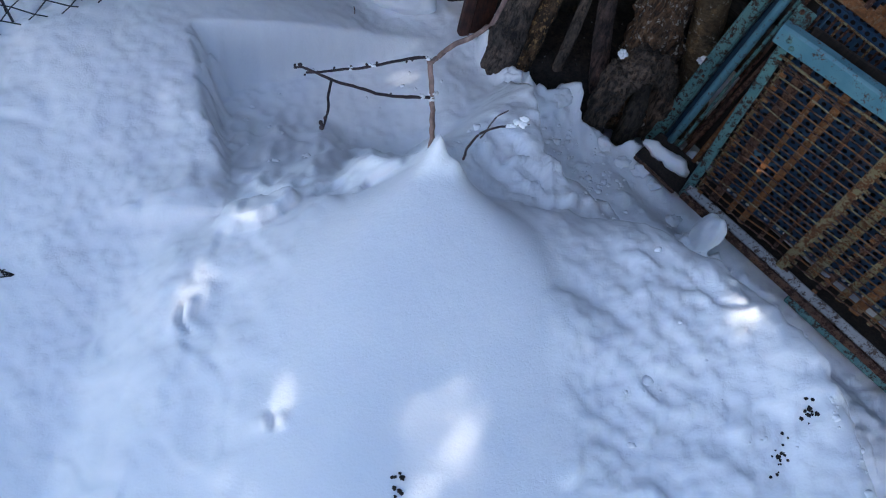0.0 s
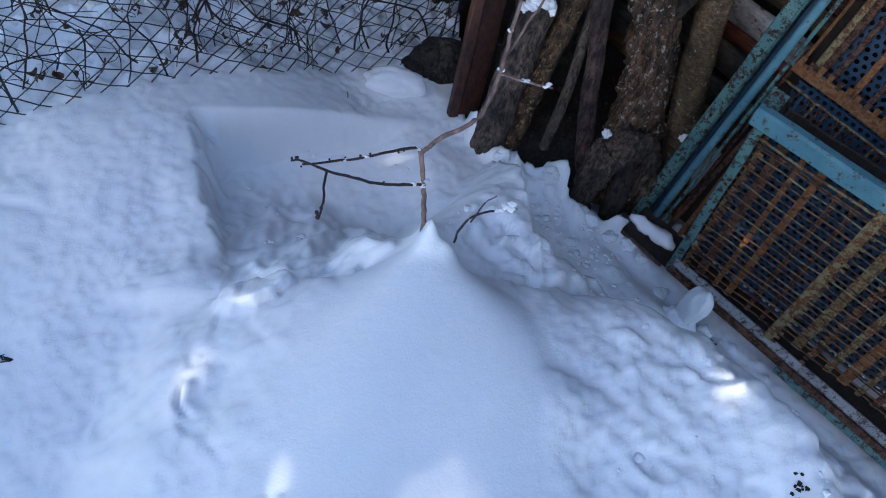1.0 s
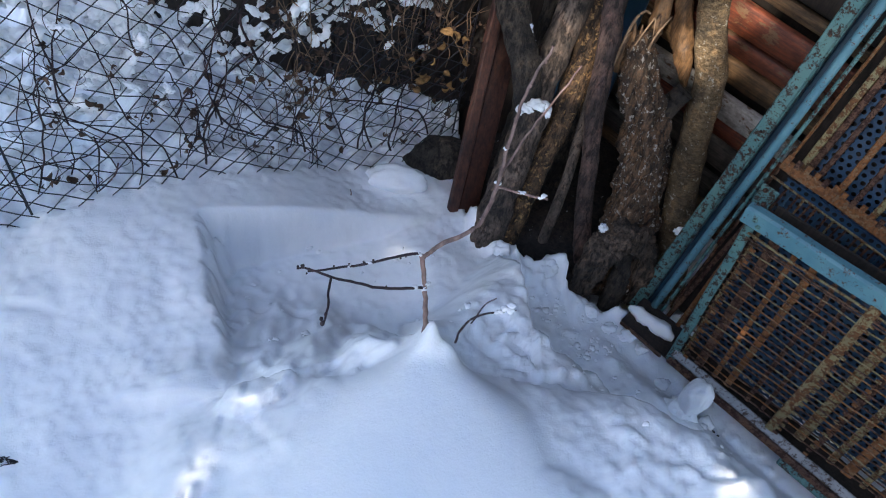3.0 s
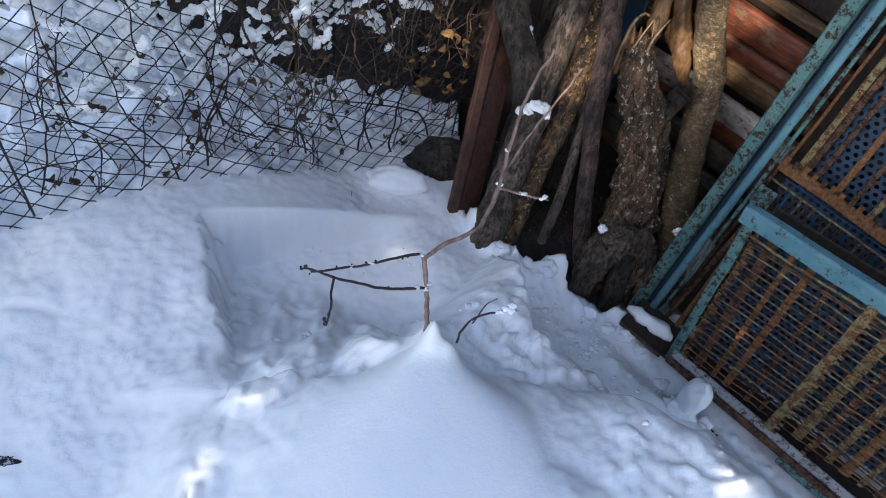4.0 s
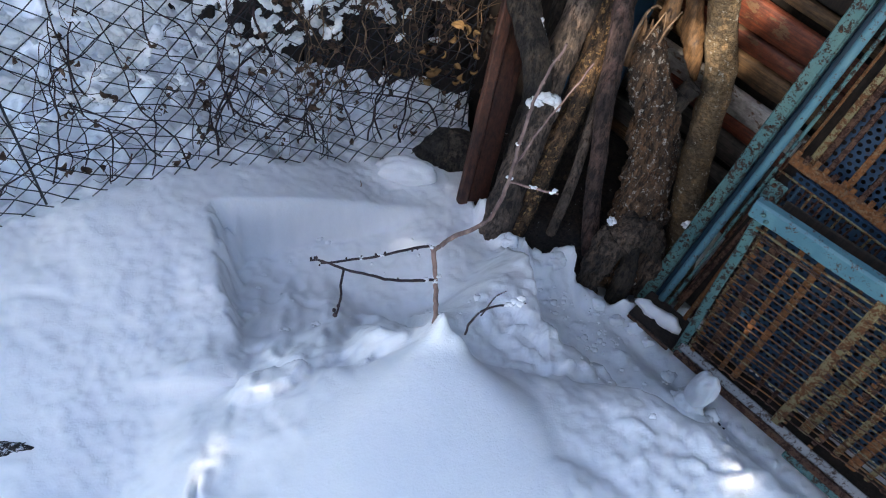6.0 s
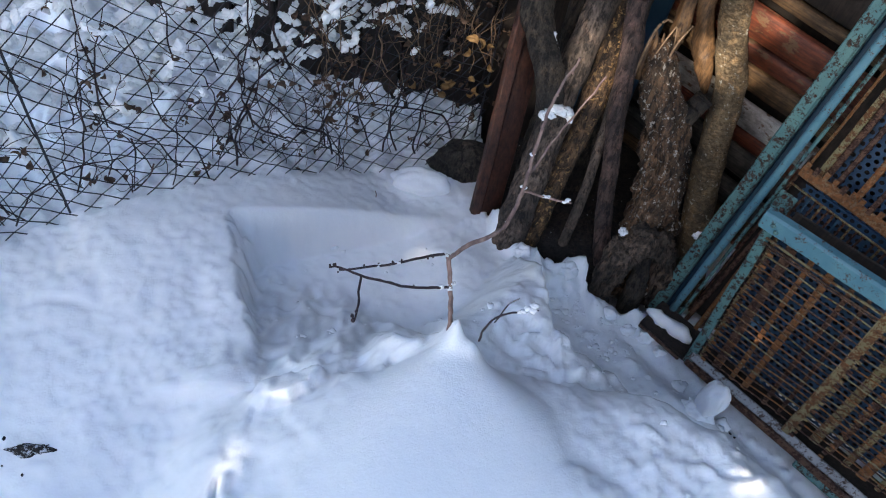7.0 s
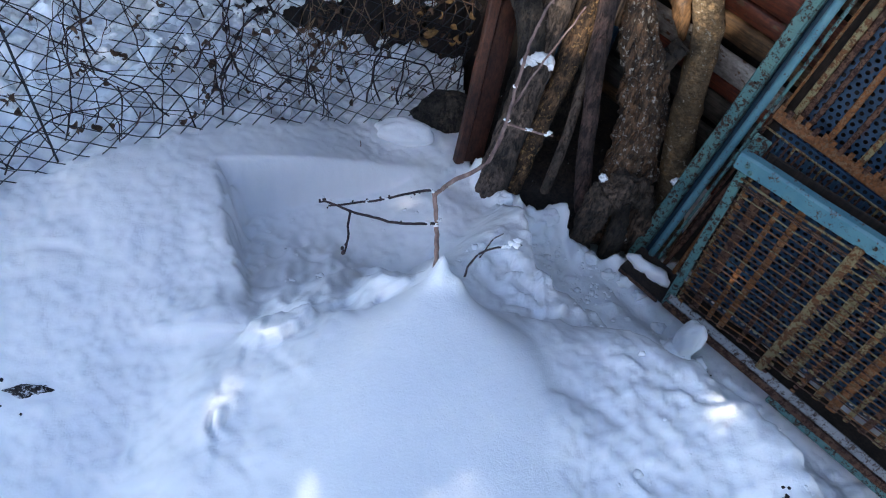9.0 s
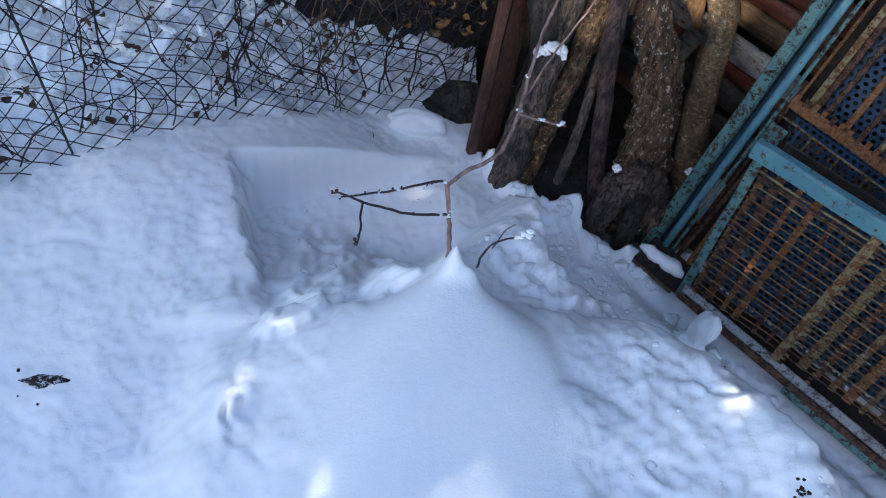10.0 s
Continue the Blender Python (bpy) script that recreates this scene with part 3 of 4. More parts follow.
    sheet(rear_pose, "grill_sheet", 0.5, 0.02, 0.505, 1.08, 0.1)
    rod(rear_pose, "wire", -0.07, 1.03, -0.003, 0.545, 0.0028, OLIVE)
    rod(rear_pose, "wire", -0.05, 1.03, -0.002, 0.47, 0.0024, RUST)
    bar(rear_pose, "rust_rail", 0.48, 0.0, 0.586, (1.1, 0.01, 0.03), ORANGE, "heavily rusted toothed rail", uneven=0.004, cuts=40)
    for j in range(46):
        bar(rear_pose, "tooth", -0.06 + j * 0.0235, -0.004, 0.606 + random.uniform(-0.003, 0.004), (0.012, 0.004, 0.022), (ORANGE, RUST, ORANGE)[j % 3], bevel=0, uneven=0.001, cuts=0)
    sheet(rear_pose, "upper_sheet", 0.52, 0.03, 0.83, 1.06, 0.56)
    bar(rear_pose, "rust_stay", -0.06, 0.01, 0.86, (0.007, 0.004, 0.52), ORANGE)
    bar(rear_pose, "rust_stay", -0.015, 0.02, 0.86, (0.018, 0.004, 0.52), RUST)
    looks = (OLIVE, RUST, ORANGE, RUST, OLIVE, RUST)
    for j in range(22):
        s = -0.031 + 0.0465 * j
        bar(rear_pose, "upper_strip", s, 0.008, 0.86, (0.013 if j % 2 else 0.016, 0.004, 0.53), looks[j % 6], ry=random.uniform(-1.0, 1.0))
    bar(rear_pose, "upper_rail", 0.48, 0.0, 1.15, (1.1, 0.02, 0.04), TEAL)
    # front panel
    bar(front_pose, "front_post", -0.004, 0.002, 0.25, (0.024, 0.006, 0.54), TEAL, "teal corner post with rust")
    bar(front_pose, "front_post", -0.013, 0.014, 0.25, (0.005, 0.02, 0.54), TEAL)
    top = bar(front_pose, "top_rail", 0.5, -0.004, 0.545, (1.06, 0.006, 0.044), SKY_BLUE, "light blue top rail with rust spots", cuts=24)
    bar(front_pose, "top_flange", 0.5, 0.01, 0.565, (1.06, 0.024, 0.005), SKY_BLUE, cuts=24)
    for s in (0.0, 0.012, 0.31, 0.62):
        rivet(front_pose, s, -0.007, 0.55 - (0.012 if s == 0.012 else 0), 0.0055, TEAL, top)
    rod(front_pose, "wire", 0.0, 1.03, -0.006, 0.508, 0.003, OLIVE)
    rod(front_pose, "wire", 0.0, 1.03, -0.003, 0.492, 0.0025, RUST)
    strips = [(0.018, 0.009, OLIVE), (0.06, 0.024, RUST), (0.108, 0.013, ORANGE), (0.15, 0.018, ORANGE), (0.205, 0.012, RUST), (0.245, 0.01, RUST)]
    strips += [(0.35 + 0.043 * k, (0.026, 0.014, 0.018)[k % 3], (OLIVE, RUST, OLIVE, ORANGE)[k % 4]) for k in range(16)]
    for s, wide, mat in strips:
        bar(front_pose, "strip", s, 0.006, 0.275, (wide, 0.003, 0.48), mat, ry=random.uniform(-0.8, 0.8), uneven=0.0022)
    bar(front_pose, "strip", 0.288, -0.006, 0.27, (0.024, 0.004, 0.52), OLIVE, "olive strip with rust teeth", uneven=0.003)
    for j in range(25):
        bar(front_pose, "tooth", 0.304, -0.006, 0.02 + j * 0.02, (0.013, 0.003, 0.0085), OLIVE if j % 3 else RUST, bevel=0, uneven=0, cuts=0)
        bar(front_pose, "tooth", 0.027, -0.001, 0.02 + j * 0.0195, (0.013, 0.003, 0.0085), (RUST, ORANGE)[j % 2], bevel=0, uneven=0, cuts=0)
        bar(front_pose, "tooth", 0.385, -0.003, 0.02 + j * 0.02, (0.012, 0.003, 0.0085), (ORANGE, RUST, OLIVE)[j % 3], bevel=0, uneven=0, cuts=0)
    for j in range(21):
        rod(front_pose, "rod", 0.01, 1.02, -0.004, 0.055 + j * 0.0215, 0.0019, (RUST, ORANGE, RUST, OLIVE)[j % 4], 0.0025)
    sheet(front_pose, "inner_sheet", 0.53, 0.06, 0.28, 1.04, 0.5)
    # near-black sheets added as the shade between strips and slats
    bar(front_pose, "back_sheet", 0.53, 0.085, 0.28, (1.04, 0.004, 0.52), DARK_BOARD_AND_SHADE, "near-black sheet standing in for the shade behind the lattice")
    bar(rear_pose, "back_sheet", 0.5, 0.06, 0.57, (1.14, 0.004, 1.12), DARK_BOARD_AND_SHADE, "near-black sheet standing in for the shade behind the lattice")
    # foot: rails, flange, skid and the tray between the two frames
    bar(rack_pose, "bottom_rail", 0.53, 0.012, -0.115, (1.04, 0.012, 0.03), RUST, "rusty bottom rail")
    bar(rack_pose, "bottom_flange", 0.54, -0.004, -0.068, (1.04, 0.024, 0.006), GREY_RAIL, "flaking grey-white bottom flange", rx=30, uneven=0.003, cuts=30)
    bar(rack_pose, "lower_rail", 0.54, -0.014, -0.096, (1.04, 0.008, 0.02), RUST, "dark rusty lower rail", rx=-20)
    bar(rack_pose, "skid", 0.83, -0.016, -0.118, (0.9, 0.022, 0.012), TEAL, "worn teal skid", rx=25)
    bar(rack_pose, "tray", 0.42, 0.065, -0.135, (1.12, 0.11, 0.012), DARK_BOARD_AND_SHADE, "near-black floor tray")
    bar(rack_pose, "tray_edge", -0.068, 0.004, -0.136, (0.14, 0.006, 0.014), RUST, "rusty edge of the tray")
    bm = bmesh.new()
    add_tube(bm, [rack_pose(-0.15 + 0.0145 * q, 0.052 + 0.003 * (q % 3) + 0.001 * q, -0.122).translation for q in range(11)], [0.006, 0.017, 0.02, 0.016, 0.021, 0.019, 0.008], 14, 0.35, 26, 5.0)
    part("tray_snow", bm, SNOW, r, "snow lying on the tray")


rack()


# ---- logs and planks leaning by the wall ----
def log(label, pts, radii, mat, rough=0.16, seg=20, ridges=0.08, seed=0.0, name="log"):
    bm = bmesh.new()
    add_tube(bm, curve_points(pts, 24), radii, seg, rough, 16, seed, ridges)
    return solo(name, bm, mat, label, "log", "logs leaning by the wall")


def logs():
    log("short grey-brown log with a cut top capped by snow", [(0.37, 1.27, -0.2), (0.4, 1.345, 0.0), (0.418, 1.38, 0.11), (0.432, 1.415, 0.21), (0.448, 1.44, 0.305)], [0.046, 0.046, 0.044, 0.042, 0.04], BARK_GREY, seed=1)
    log("smooth grey-brown log leaning behind a shorter one", [(0.44, 1.46, 0.1), (0.458, 1.49, 0.32), (0.47, 1.505, 0.4), (0.494, 1.54, 0.545), (0.59, 1.7, 1.1)], [0.036, 0.038, 0.039, 0.037, 0.034], BARK_GREY, 0.14, seed=21)
    log("dark log crossing behind the grey ones", [(0.47, 1.5, 0.1), (0.4, 1.45, 0.4), (0.345, 1.55, 0.54), (0.28, 1.62, 0.9)], [0.032, 0.036, 0.04, 0.04], BARK_DARK, seed=2)
    log("brown peeling log leaning beside the grey one", [(0.43, 1.29, -0.2), (0.462, 1.345, -0.04), (0.505, 1.412, 0.156), (0.54, 1.475, 0.345), (0.56, 1.54, 0.545), (0.6, 1.7, 1.1)], [0.03, 0.029, 0.028, 0.032, 0.03, 0.028], BARK_PEEL, 0.24, 24, 0.16, seed=3)
    log("thin straight dark pole among the logs", [(0.52, 1.26, -0.2), (0.538, 1.291, -0.119), (0.566, 1.358, 0.086), (0.574, 1.408, 0.236), (0.58, 1.48, 0.45)], [0.016, 0.015, 0.014, 0.013, 0.012], BARK_GREY, 0.1, 14, seed=4)
    log("knotty reddish-grey pole with a slight bend", [(0.665, 1.2, -0.2), (0.657, 1.25, -0.12), (0.624, 1.32, 0.067), (0.6, 1.375, 0.24), (0.58, 1.41, 0.36), (0.572, 1.455, 0.514), (0.56, 1.49, 0.62), (0.53, 1.65, 1.1)], [0.027, 0.025, 0.023, 0.022, 0.024, 0.026, 0.025, 0.023], BARK_RED, 0.12, 20, 0.05, seed=5)
    log("thick rough-barked trunk with a broken top and pale lichen", [(0.76, 1.24, -0.2), (0.763, 1.305, 0.01), (0.757, 1.37, 0.19), (0.722, 1.405, 0.31), (0.685, 1.43, 0.4), (0.652, 1.46, 0.49), (0.642, 1.47, 0.53)], [0.072, 0.066, 0.058, 0.055, 0.047, 0.036, 0.02], BARK_BROWN, 0.3, 56, 0.3, seed=6)
    log("short sawn branch stub on the rough trunk", [(0.735, 1.42, 0.3), (0.765, 1.42, 0.35), (0.8, 1.435, 0.4)], [0.034, 0.026, 0.023], BARK_DARK, 0.2, 20, 0.15, seed=16)
    for k, (x, y, z, tall) in enumerate(((0.63, 1.455, 0.5, 0.07), (0.65, 1.462, 0.5, 0.05), (0.663, 1.47, 0.47, 0.06), (0.615, 1.45, 0.46, 0.08))):
        log("splinter of torn wood on the broken trunk", [(x, y, z - 0.03), (x - 0.004, y + 0.006, z + tall * 0.5), (x - 0.012 + 0.006 * k, y + 0.015, z + tall)], [0.009, 0.006, 0.002], SPLIT_WOOD, 0.3, 8, 0.2, seed=30 + k, name="splinter")
    log("thick pale ringed trunk catching some sun", [(0.94, 1.22, -0.2), (0.903, 1.3, -0.0), (0.87, 1.383, 0.232), (0.857, 1.45, 0.42), (0.808, 1.515, 0.595), (0.73, 1.68, 1.1)], [0.05, 0.044, 0.039, 0.0385, 0.037, 0.033], BARK_PALE, 0.12, 28, 0.06, seed=7)
    log("split piece of ochre wood between the trunks", [(0.828, 1.5, 0.355), (0.81, 1.512, 0.4), (0.793, 1.526, 0.445), (0.762, 1.561, 0.55), (0.7, 1.66, 0.95)], [0.006, 0.018, 0.023, 0.024, 0.021], SPLIT_WOOD, 0.3, 20, 0.3, seed=8)
    log("split ochre stick behind the rough trunk", [(0.69, 1.53, 0.38), (0.707, 1.55, 0.46), (0.718, 1.577, 0.54), (0.735, 1.66, 0.95)], [0.012, 0.018, 0.02, 0.018], SPLIT_WOOD, 0.3, 16, 0.3, seed=9)
    log("dark gnarled stump at the foot of the logs", [(0.655, 1.19, -0.2), (0.66, 1.2, -0.08), (0.69, 1.215, 0.035), (0.75, 1.23, 0.045), (0.81, 1.23, -0.03), (0.83, 1.2, -0.2)], [0.035, 0.036, 0.042, 0.045, 0.036, 0.035], STUMP_BARK, 0.35, 36, 0.3, seed=10, name="stump")
    log("short dark stake at the foot of the stump", [(0.75, 1.17, -0.2), (0.745, 1.18, -0.08), (0.735, 1.21, 0.02)], [0.03, 0.028, 0.022], BARK_DARK, 0.2, 14, 0.15, seed=11, name="stake")
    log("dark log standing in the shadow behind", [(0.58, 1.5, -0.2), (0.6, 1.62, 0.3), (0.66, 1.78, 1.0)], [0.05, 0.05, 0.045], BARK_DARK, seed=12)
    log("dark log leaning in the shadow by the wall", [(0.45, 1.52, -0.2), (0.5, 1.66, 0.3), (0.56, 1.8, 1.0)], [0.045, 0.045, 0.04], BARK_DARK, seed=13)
    rnd = random.Random(12)
    for pts, thick in ((((0.58, 1.42, 0.42), (0.59, 1.425, 0.455), (0.612, 1.46, 0.56), (0.632, 1.47, 0.592), (0.65, 1.475, 0.585)), 0.0042), (((0.625, 1.44, 0.5), (0.65, 1.455, 0.57), (0.655, 1.45, 0.59), (0.67, 1.45, 0.53)), 0.0022),
                       (((0.66, 1.39, 0.41), (0.7, 1.385, 0.36), (0.735, 1.38, 0.34)), 0.0014), (((0.66, 1.43, 0.49), (0.668, 1.44, 0.55), (0.69, 1.45, 0.6)), 0.003)):
        bm = bmesh.new()
        add_tube(bm, curve_points(pts, 6), [thick, thick * 0.9, thick * 0.5], 8, 0.2, 60, rnd.uniform(0, 9))
        solo("dry_stalk", bm, STRAW_VINE, "dry straw-coloured stalk caught among the logs", "stalk", "dry stalks")
    for lab, b, t, w, mat in (("narrow rust-brown plank standing in snow", (0.292, 1.4, -0.1), (0.318, 1.55, 0.48), 0.03, PLANK),
                              ("broad dark red plank standing in snow", (0.337, 1.42, -0.1), (0.366, 1.58, 0.42), 0.062, PLANK)):
        b, t = Vector(b), Vector(t)
        d = (t - b).normalized()
        c = b - d * 0.12
        m = Matrix.Translation(c + d * 0.62) @ d.to_track_quat("Z", "Y").to_matrix().to_4x4() @ pose(0, 0, 0, 0, 0, 25)
        solo("plank", box(m, (w, 0.022, 1.24), 0.003, 0.004, 16), mat, lab, "plank", "planks by the logs", smooth=False)
    m = Matrix.Translation((0.56, 1.88, 0.5)) @ SIDE
    solo("metal_sheet", box(m, (0.5, 0.01, 1.5), 0.003), DARK_BLUE, "dark blue metal sheet standing behind the logs", "sheet", smooth=False)


logs()


# ---- chain-link fence ----


def fence():
    f = thing("chain_link_fence", "dark sagging chain-link fence overgrown with dry vines", "fence", (F0 + F1) / 2 + Vector((0, 0, -0.15)))
    w, h, length = 0.072, 0.05, (F1 - F0).length
    for k in range(int(length / (w / 2))):
        s0 = k * w / 2
        bm = bmesh.new()
        pts = []
        for j in range(52):
            s = s0 + (w / 4 if (j + k) % 2 else -w / 4)
            z = -0.16 + j * h / 2
            p = F0 + FD * s + FN * (0.0022 * (-1) ** j) + Vector((0, 0, z))
            sag = noise.noise_vector(Vector((s * 3.2, z * 3.2, 1))) * 0.03
            pts.append(p + sag + FN * (z * 0.12 - 0.02))
        add_tube(bm, pts, [0.0019, 0.0019], 5)
        part("wire", bm, WIRE, f)
    for s in (0.02, length * 0.5, length - 0.01):
        bm = bmesh.new()
        p = F0 + FD * s + FN * 0.03
        add_tube(bm, [p + Vector((0, 0, -0.4)), p + Vector((0, 0, 1.15))], [0.0028, 0.0028], 8)
        part("post", bm, WIRE, f, "thin dark steel rod")


def vines():
    rnd = random.Random(4)
    for k in range(156):
        s = rnd.uniform(0.6, 2.36)
        dense = 88 < k < 142
        if dense:
            s = rnd.uniform(1.85, 2.39)
        p = F0 + FD * s + FN * rnd.uniform(-0.02, 0.03)
        low = snow_height(p.x, p.y)
        p.z = rnd.uniform(0.2, 0.62) if dense else low + rnd.choice((-0.02, -0.02, 0.05, 0.2, 0.35)) + rnd.uniform(0, 0.1)
        if k >= 142:
            p = F0 + FD * rnd.uniform(0.7, 1.75) + FN * rnd.uniform(-0.02, 0.03)
            low = snow_height(p.x, p.y)
            p.z = low + rnd.uniform(0.15, 0.42)
        v = thing("vine", "dry leafless dark brown vine twining through the fence", "vine", p, "dry vines on the fence")
        pts, d = [p.copy()], Vector((rnd.uniform(-0.4, 0.4), 0.0, 1)).normalized()
        if p.z > 0.25 and k % 3 == 0:
            d.z *= -1
        curl = rnd.gauss(0, 0.14)
        for q in range(rnd.randint(7, 14)):
            side = d.cross(FN) * curl
            d = (d + side + Vector((rnd.gauss(0, 0.3), rnd.gauss(0, 0.15), rnd.gauss(0, 0.28) + (0.3 if d.z > 0 else -0.25)))).normalized()
            n = pts[-1] + d * rnd.uniform(0.025, 0.055)
            off = (n - F0).dot(FN)
            n -= FN * (off - 0.015) * 0.35
            if n.z < low + 0.01 and q > 0:
                break
            pts.append(n)
        if len(pts) < 5:
            pts += [pts[-1] + Vector((rnd.gauss(0, 0.02), 0, 0.03 * k)) for k in range(1, 5)]
        r0 = rnd.choice((0.0012, 0.0015, 0.0018, 0.0022, 0.003))
        if dense:
            r0 *= 0.6
        mat = STRAW_VINE if dense else VINE
        bm = bmesh.new()
        add_tube(bm, curve_points(pts, 4), [r0, r0 * 0.8, r0 * 0.5], 6, 0.25, 40)
        part("stem", bm, mat, v)
        for i in range(2, len(pts) - 1, 3):
            e = [pts[i]]
            dd = Vector((rnd.gauss(0, 1), rnd.gauss(0, 0.5), rnd.gauss(0, 0.9))).normalized()
            for q in range(4):
                dd = (dd + Vector((rnd.gauss(0, 0.45), rnd.gauss(0, 0.3), rnd.gauss(-0.1, 0.45)))).normalized()
                e.append(e[-1] + dd * 0.017)
            bm = bmesh.new()
            add_tube(bm, curve_points(e, 3), [r0 * 0.55, r0 * 0.3], 5)
            part("tendril", bm, mat, v)
            if rnd.random() < (0.8 if dense else 0.4):
                for c in range(rnd.randint(1, 3)):
                    bm = bmesh.new()
                    leaf_mesh(bm, e[-1] + Vector((rnd.gauss(0, 1), rnd.gauss(0, 1), rnd.gauss(0, 1))) * 0.006, rnd.uniform(0.007, 0.016), rnd)
                    part("leaf", bm, DRY_LEAF, v, "curled dry brown leaf")
    for at, size in (((0.205, 1.45, 0.49), 0.028), ((0.215, 1.45, 0.475), 0.022), ((0.167, 1.5, 0.3), 0.026), ((0.18, 1.5, 0.31), 0.02), ((0.061, 1.5, 0.29), 0.022), ((0.238, 1.45, 0.47), 0.02), ((0.24, 1.47, 0.31), 0.026), ((0.225, 1.48, 0.3), 0.018), ((0.19, 1.46, 0.46), 0.02), ((0.15, 1.49, 0.33), 0.018), ((0.175, 1.48, 0.39), 0.016), ((0.25, 1.46, 0.42), 0.02), ((0.12, 1.5, 0.36), 0.016), ((0.21, 1.49, 0.34), 0.02), ((0.155, 1.48, 0.28), 0.022), ((0.26, 1.46, 0.36), 0.018)):
        bm = bmesh.new()
        leaf_mesh(bm, Vector(at), size * 0.7, rnd)
        solo("dry_leaf", bm, YELLOW_LEAF, "crumpled yellow-ochre leaf hanging in the vines", "leaf", "yellow leaves")


def leaf_mesh(bm, at, size, rnd):
    """A curled dry leaf: a pointed blade, folded along its rib and crumpled, with thickness."""
    rows = []
    m = Matrix.Translation(at) @ pose(0, 0, 0, rnd.uniform(0, 360), rnd.uniform(0, 360), rnd.uniform(0, 360))
    for i in range(6):
        t = i / 5
        half = size * 0.55 * math.sin(math.pi * min(0.97, t * 0.92 + 0.05)) ** 0.7
        row = []
        for j in range(5):
            u = j / 2 - 1
            c = Vector((u * half, (t - 0.1) * size * 1.5, size * (0.45 * u * u + 0.5 * math.sin(3 * t))))
            c += noise.noise_vector(c * 90 + Vector(at) * 31) * size * 0.16
            row.append(bm.verts.new(m @ c))
        rows.append(row)
    for a, b in zip(rows, rows[1:]):
        for j in range(4):
            bm.faces.new((a[j], a[j + 1], b[j + 1], b[j]))
    bmesh.ops.solidify(bm, geom=bm.faces[:], thickness=0.0006)


def snow_on_vines():
    rnd = random.Random(9)
    bm = bmesh.new()
    for k in range(680):
        s = rnd.uniform(0.45, 2.36) if k < 380 else rnd.uniform(1.05, 2.14)
        z = rnd.uniform(0.0, 0.85) if k < 380 else rnd.uniform(0.33, 0.85)
        if k < 380 and rnd.random() < 0.15 + 0.55 * smooth(1.3, 2.25, s) - 0.3 * smooth(0.2, 0.5, z):
            continue
        if z < 0.3 and s > 0.9 and rnd.random() < 0.6:
            continue
        p = F0 + FD * s + FN * rnd.uniform(0.005, 0.22)
        p.z = z
        q = (rnd.uniform(0.008, 0.024) if k < 380 else rnd.uniform(0.007, 0.017)) * (1.3 - 0.36 * s)
        slant = rnd.uniform(-70, 70)
        for c in range(rnd.randint(2, 5)):
            turn = pose(0, 0, 0, rnd.uniform(-40, 40), slant + rnd.uniform(-25, 25), rnd.uniform(0, 60)).to_3x3()
            add_blob(bm, p, (q * rnd.uniform(1.0, 1.6), q * rnd.uniform(0.8, 1.1), q * rnd.uniform(0.6, 0.95)), k * 3.1 + c, 0.5, 3, 1.7, turn)
            p = p + turn @ Vector((q * 1.5, 0, 0)) + Vector((rnd.gauss(0, 1), rnd.gauss(0, 0.6), rnd.gauss(0, 0.9))) * q * 0.5
    solo("snow_on_vines", bm, SNOW, "clumps of fresh snow caught on the vines", "snow", kind="stuff")


fence()
vines()
snow_on_vines()


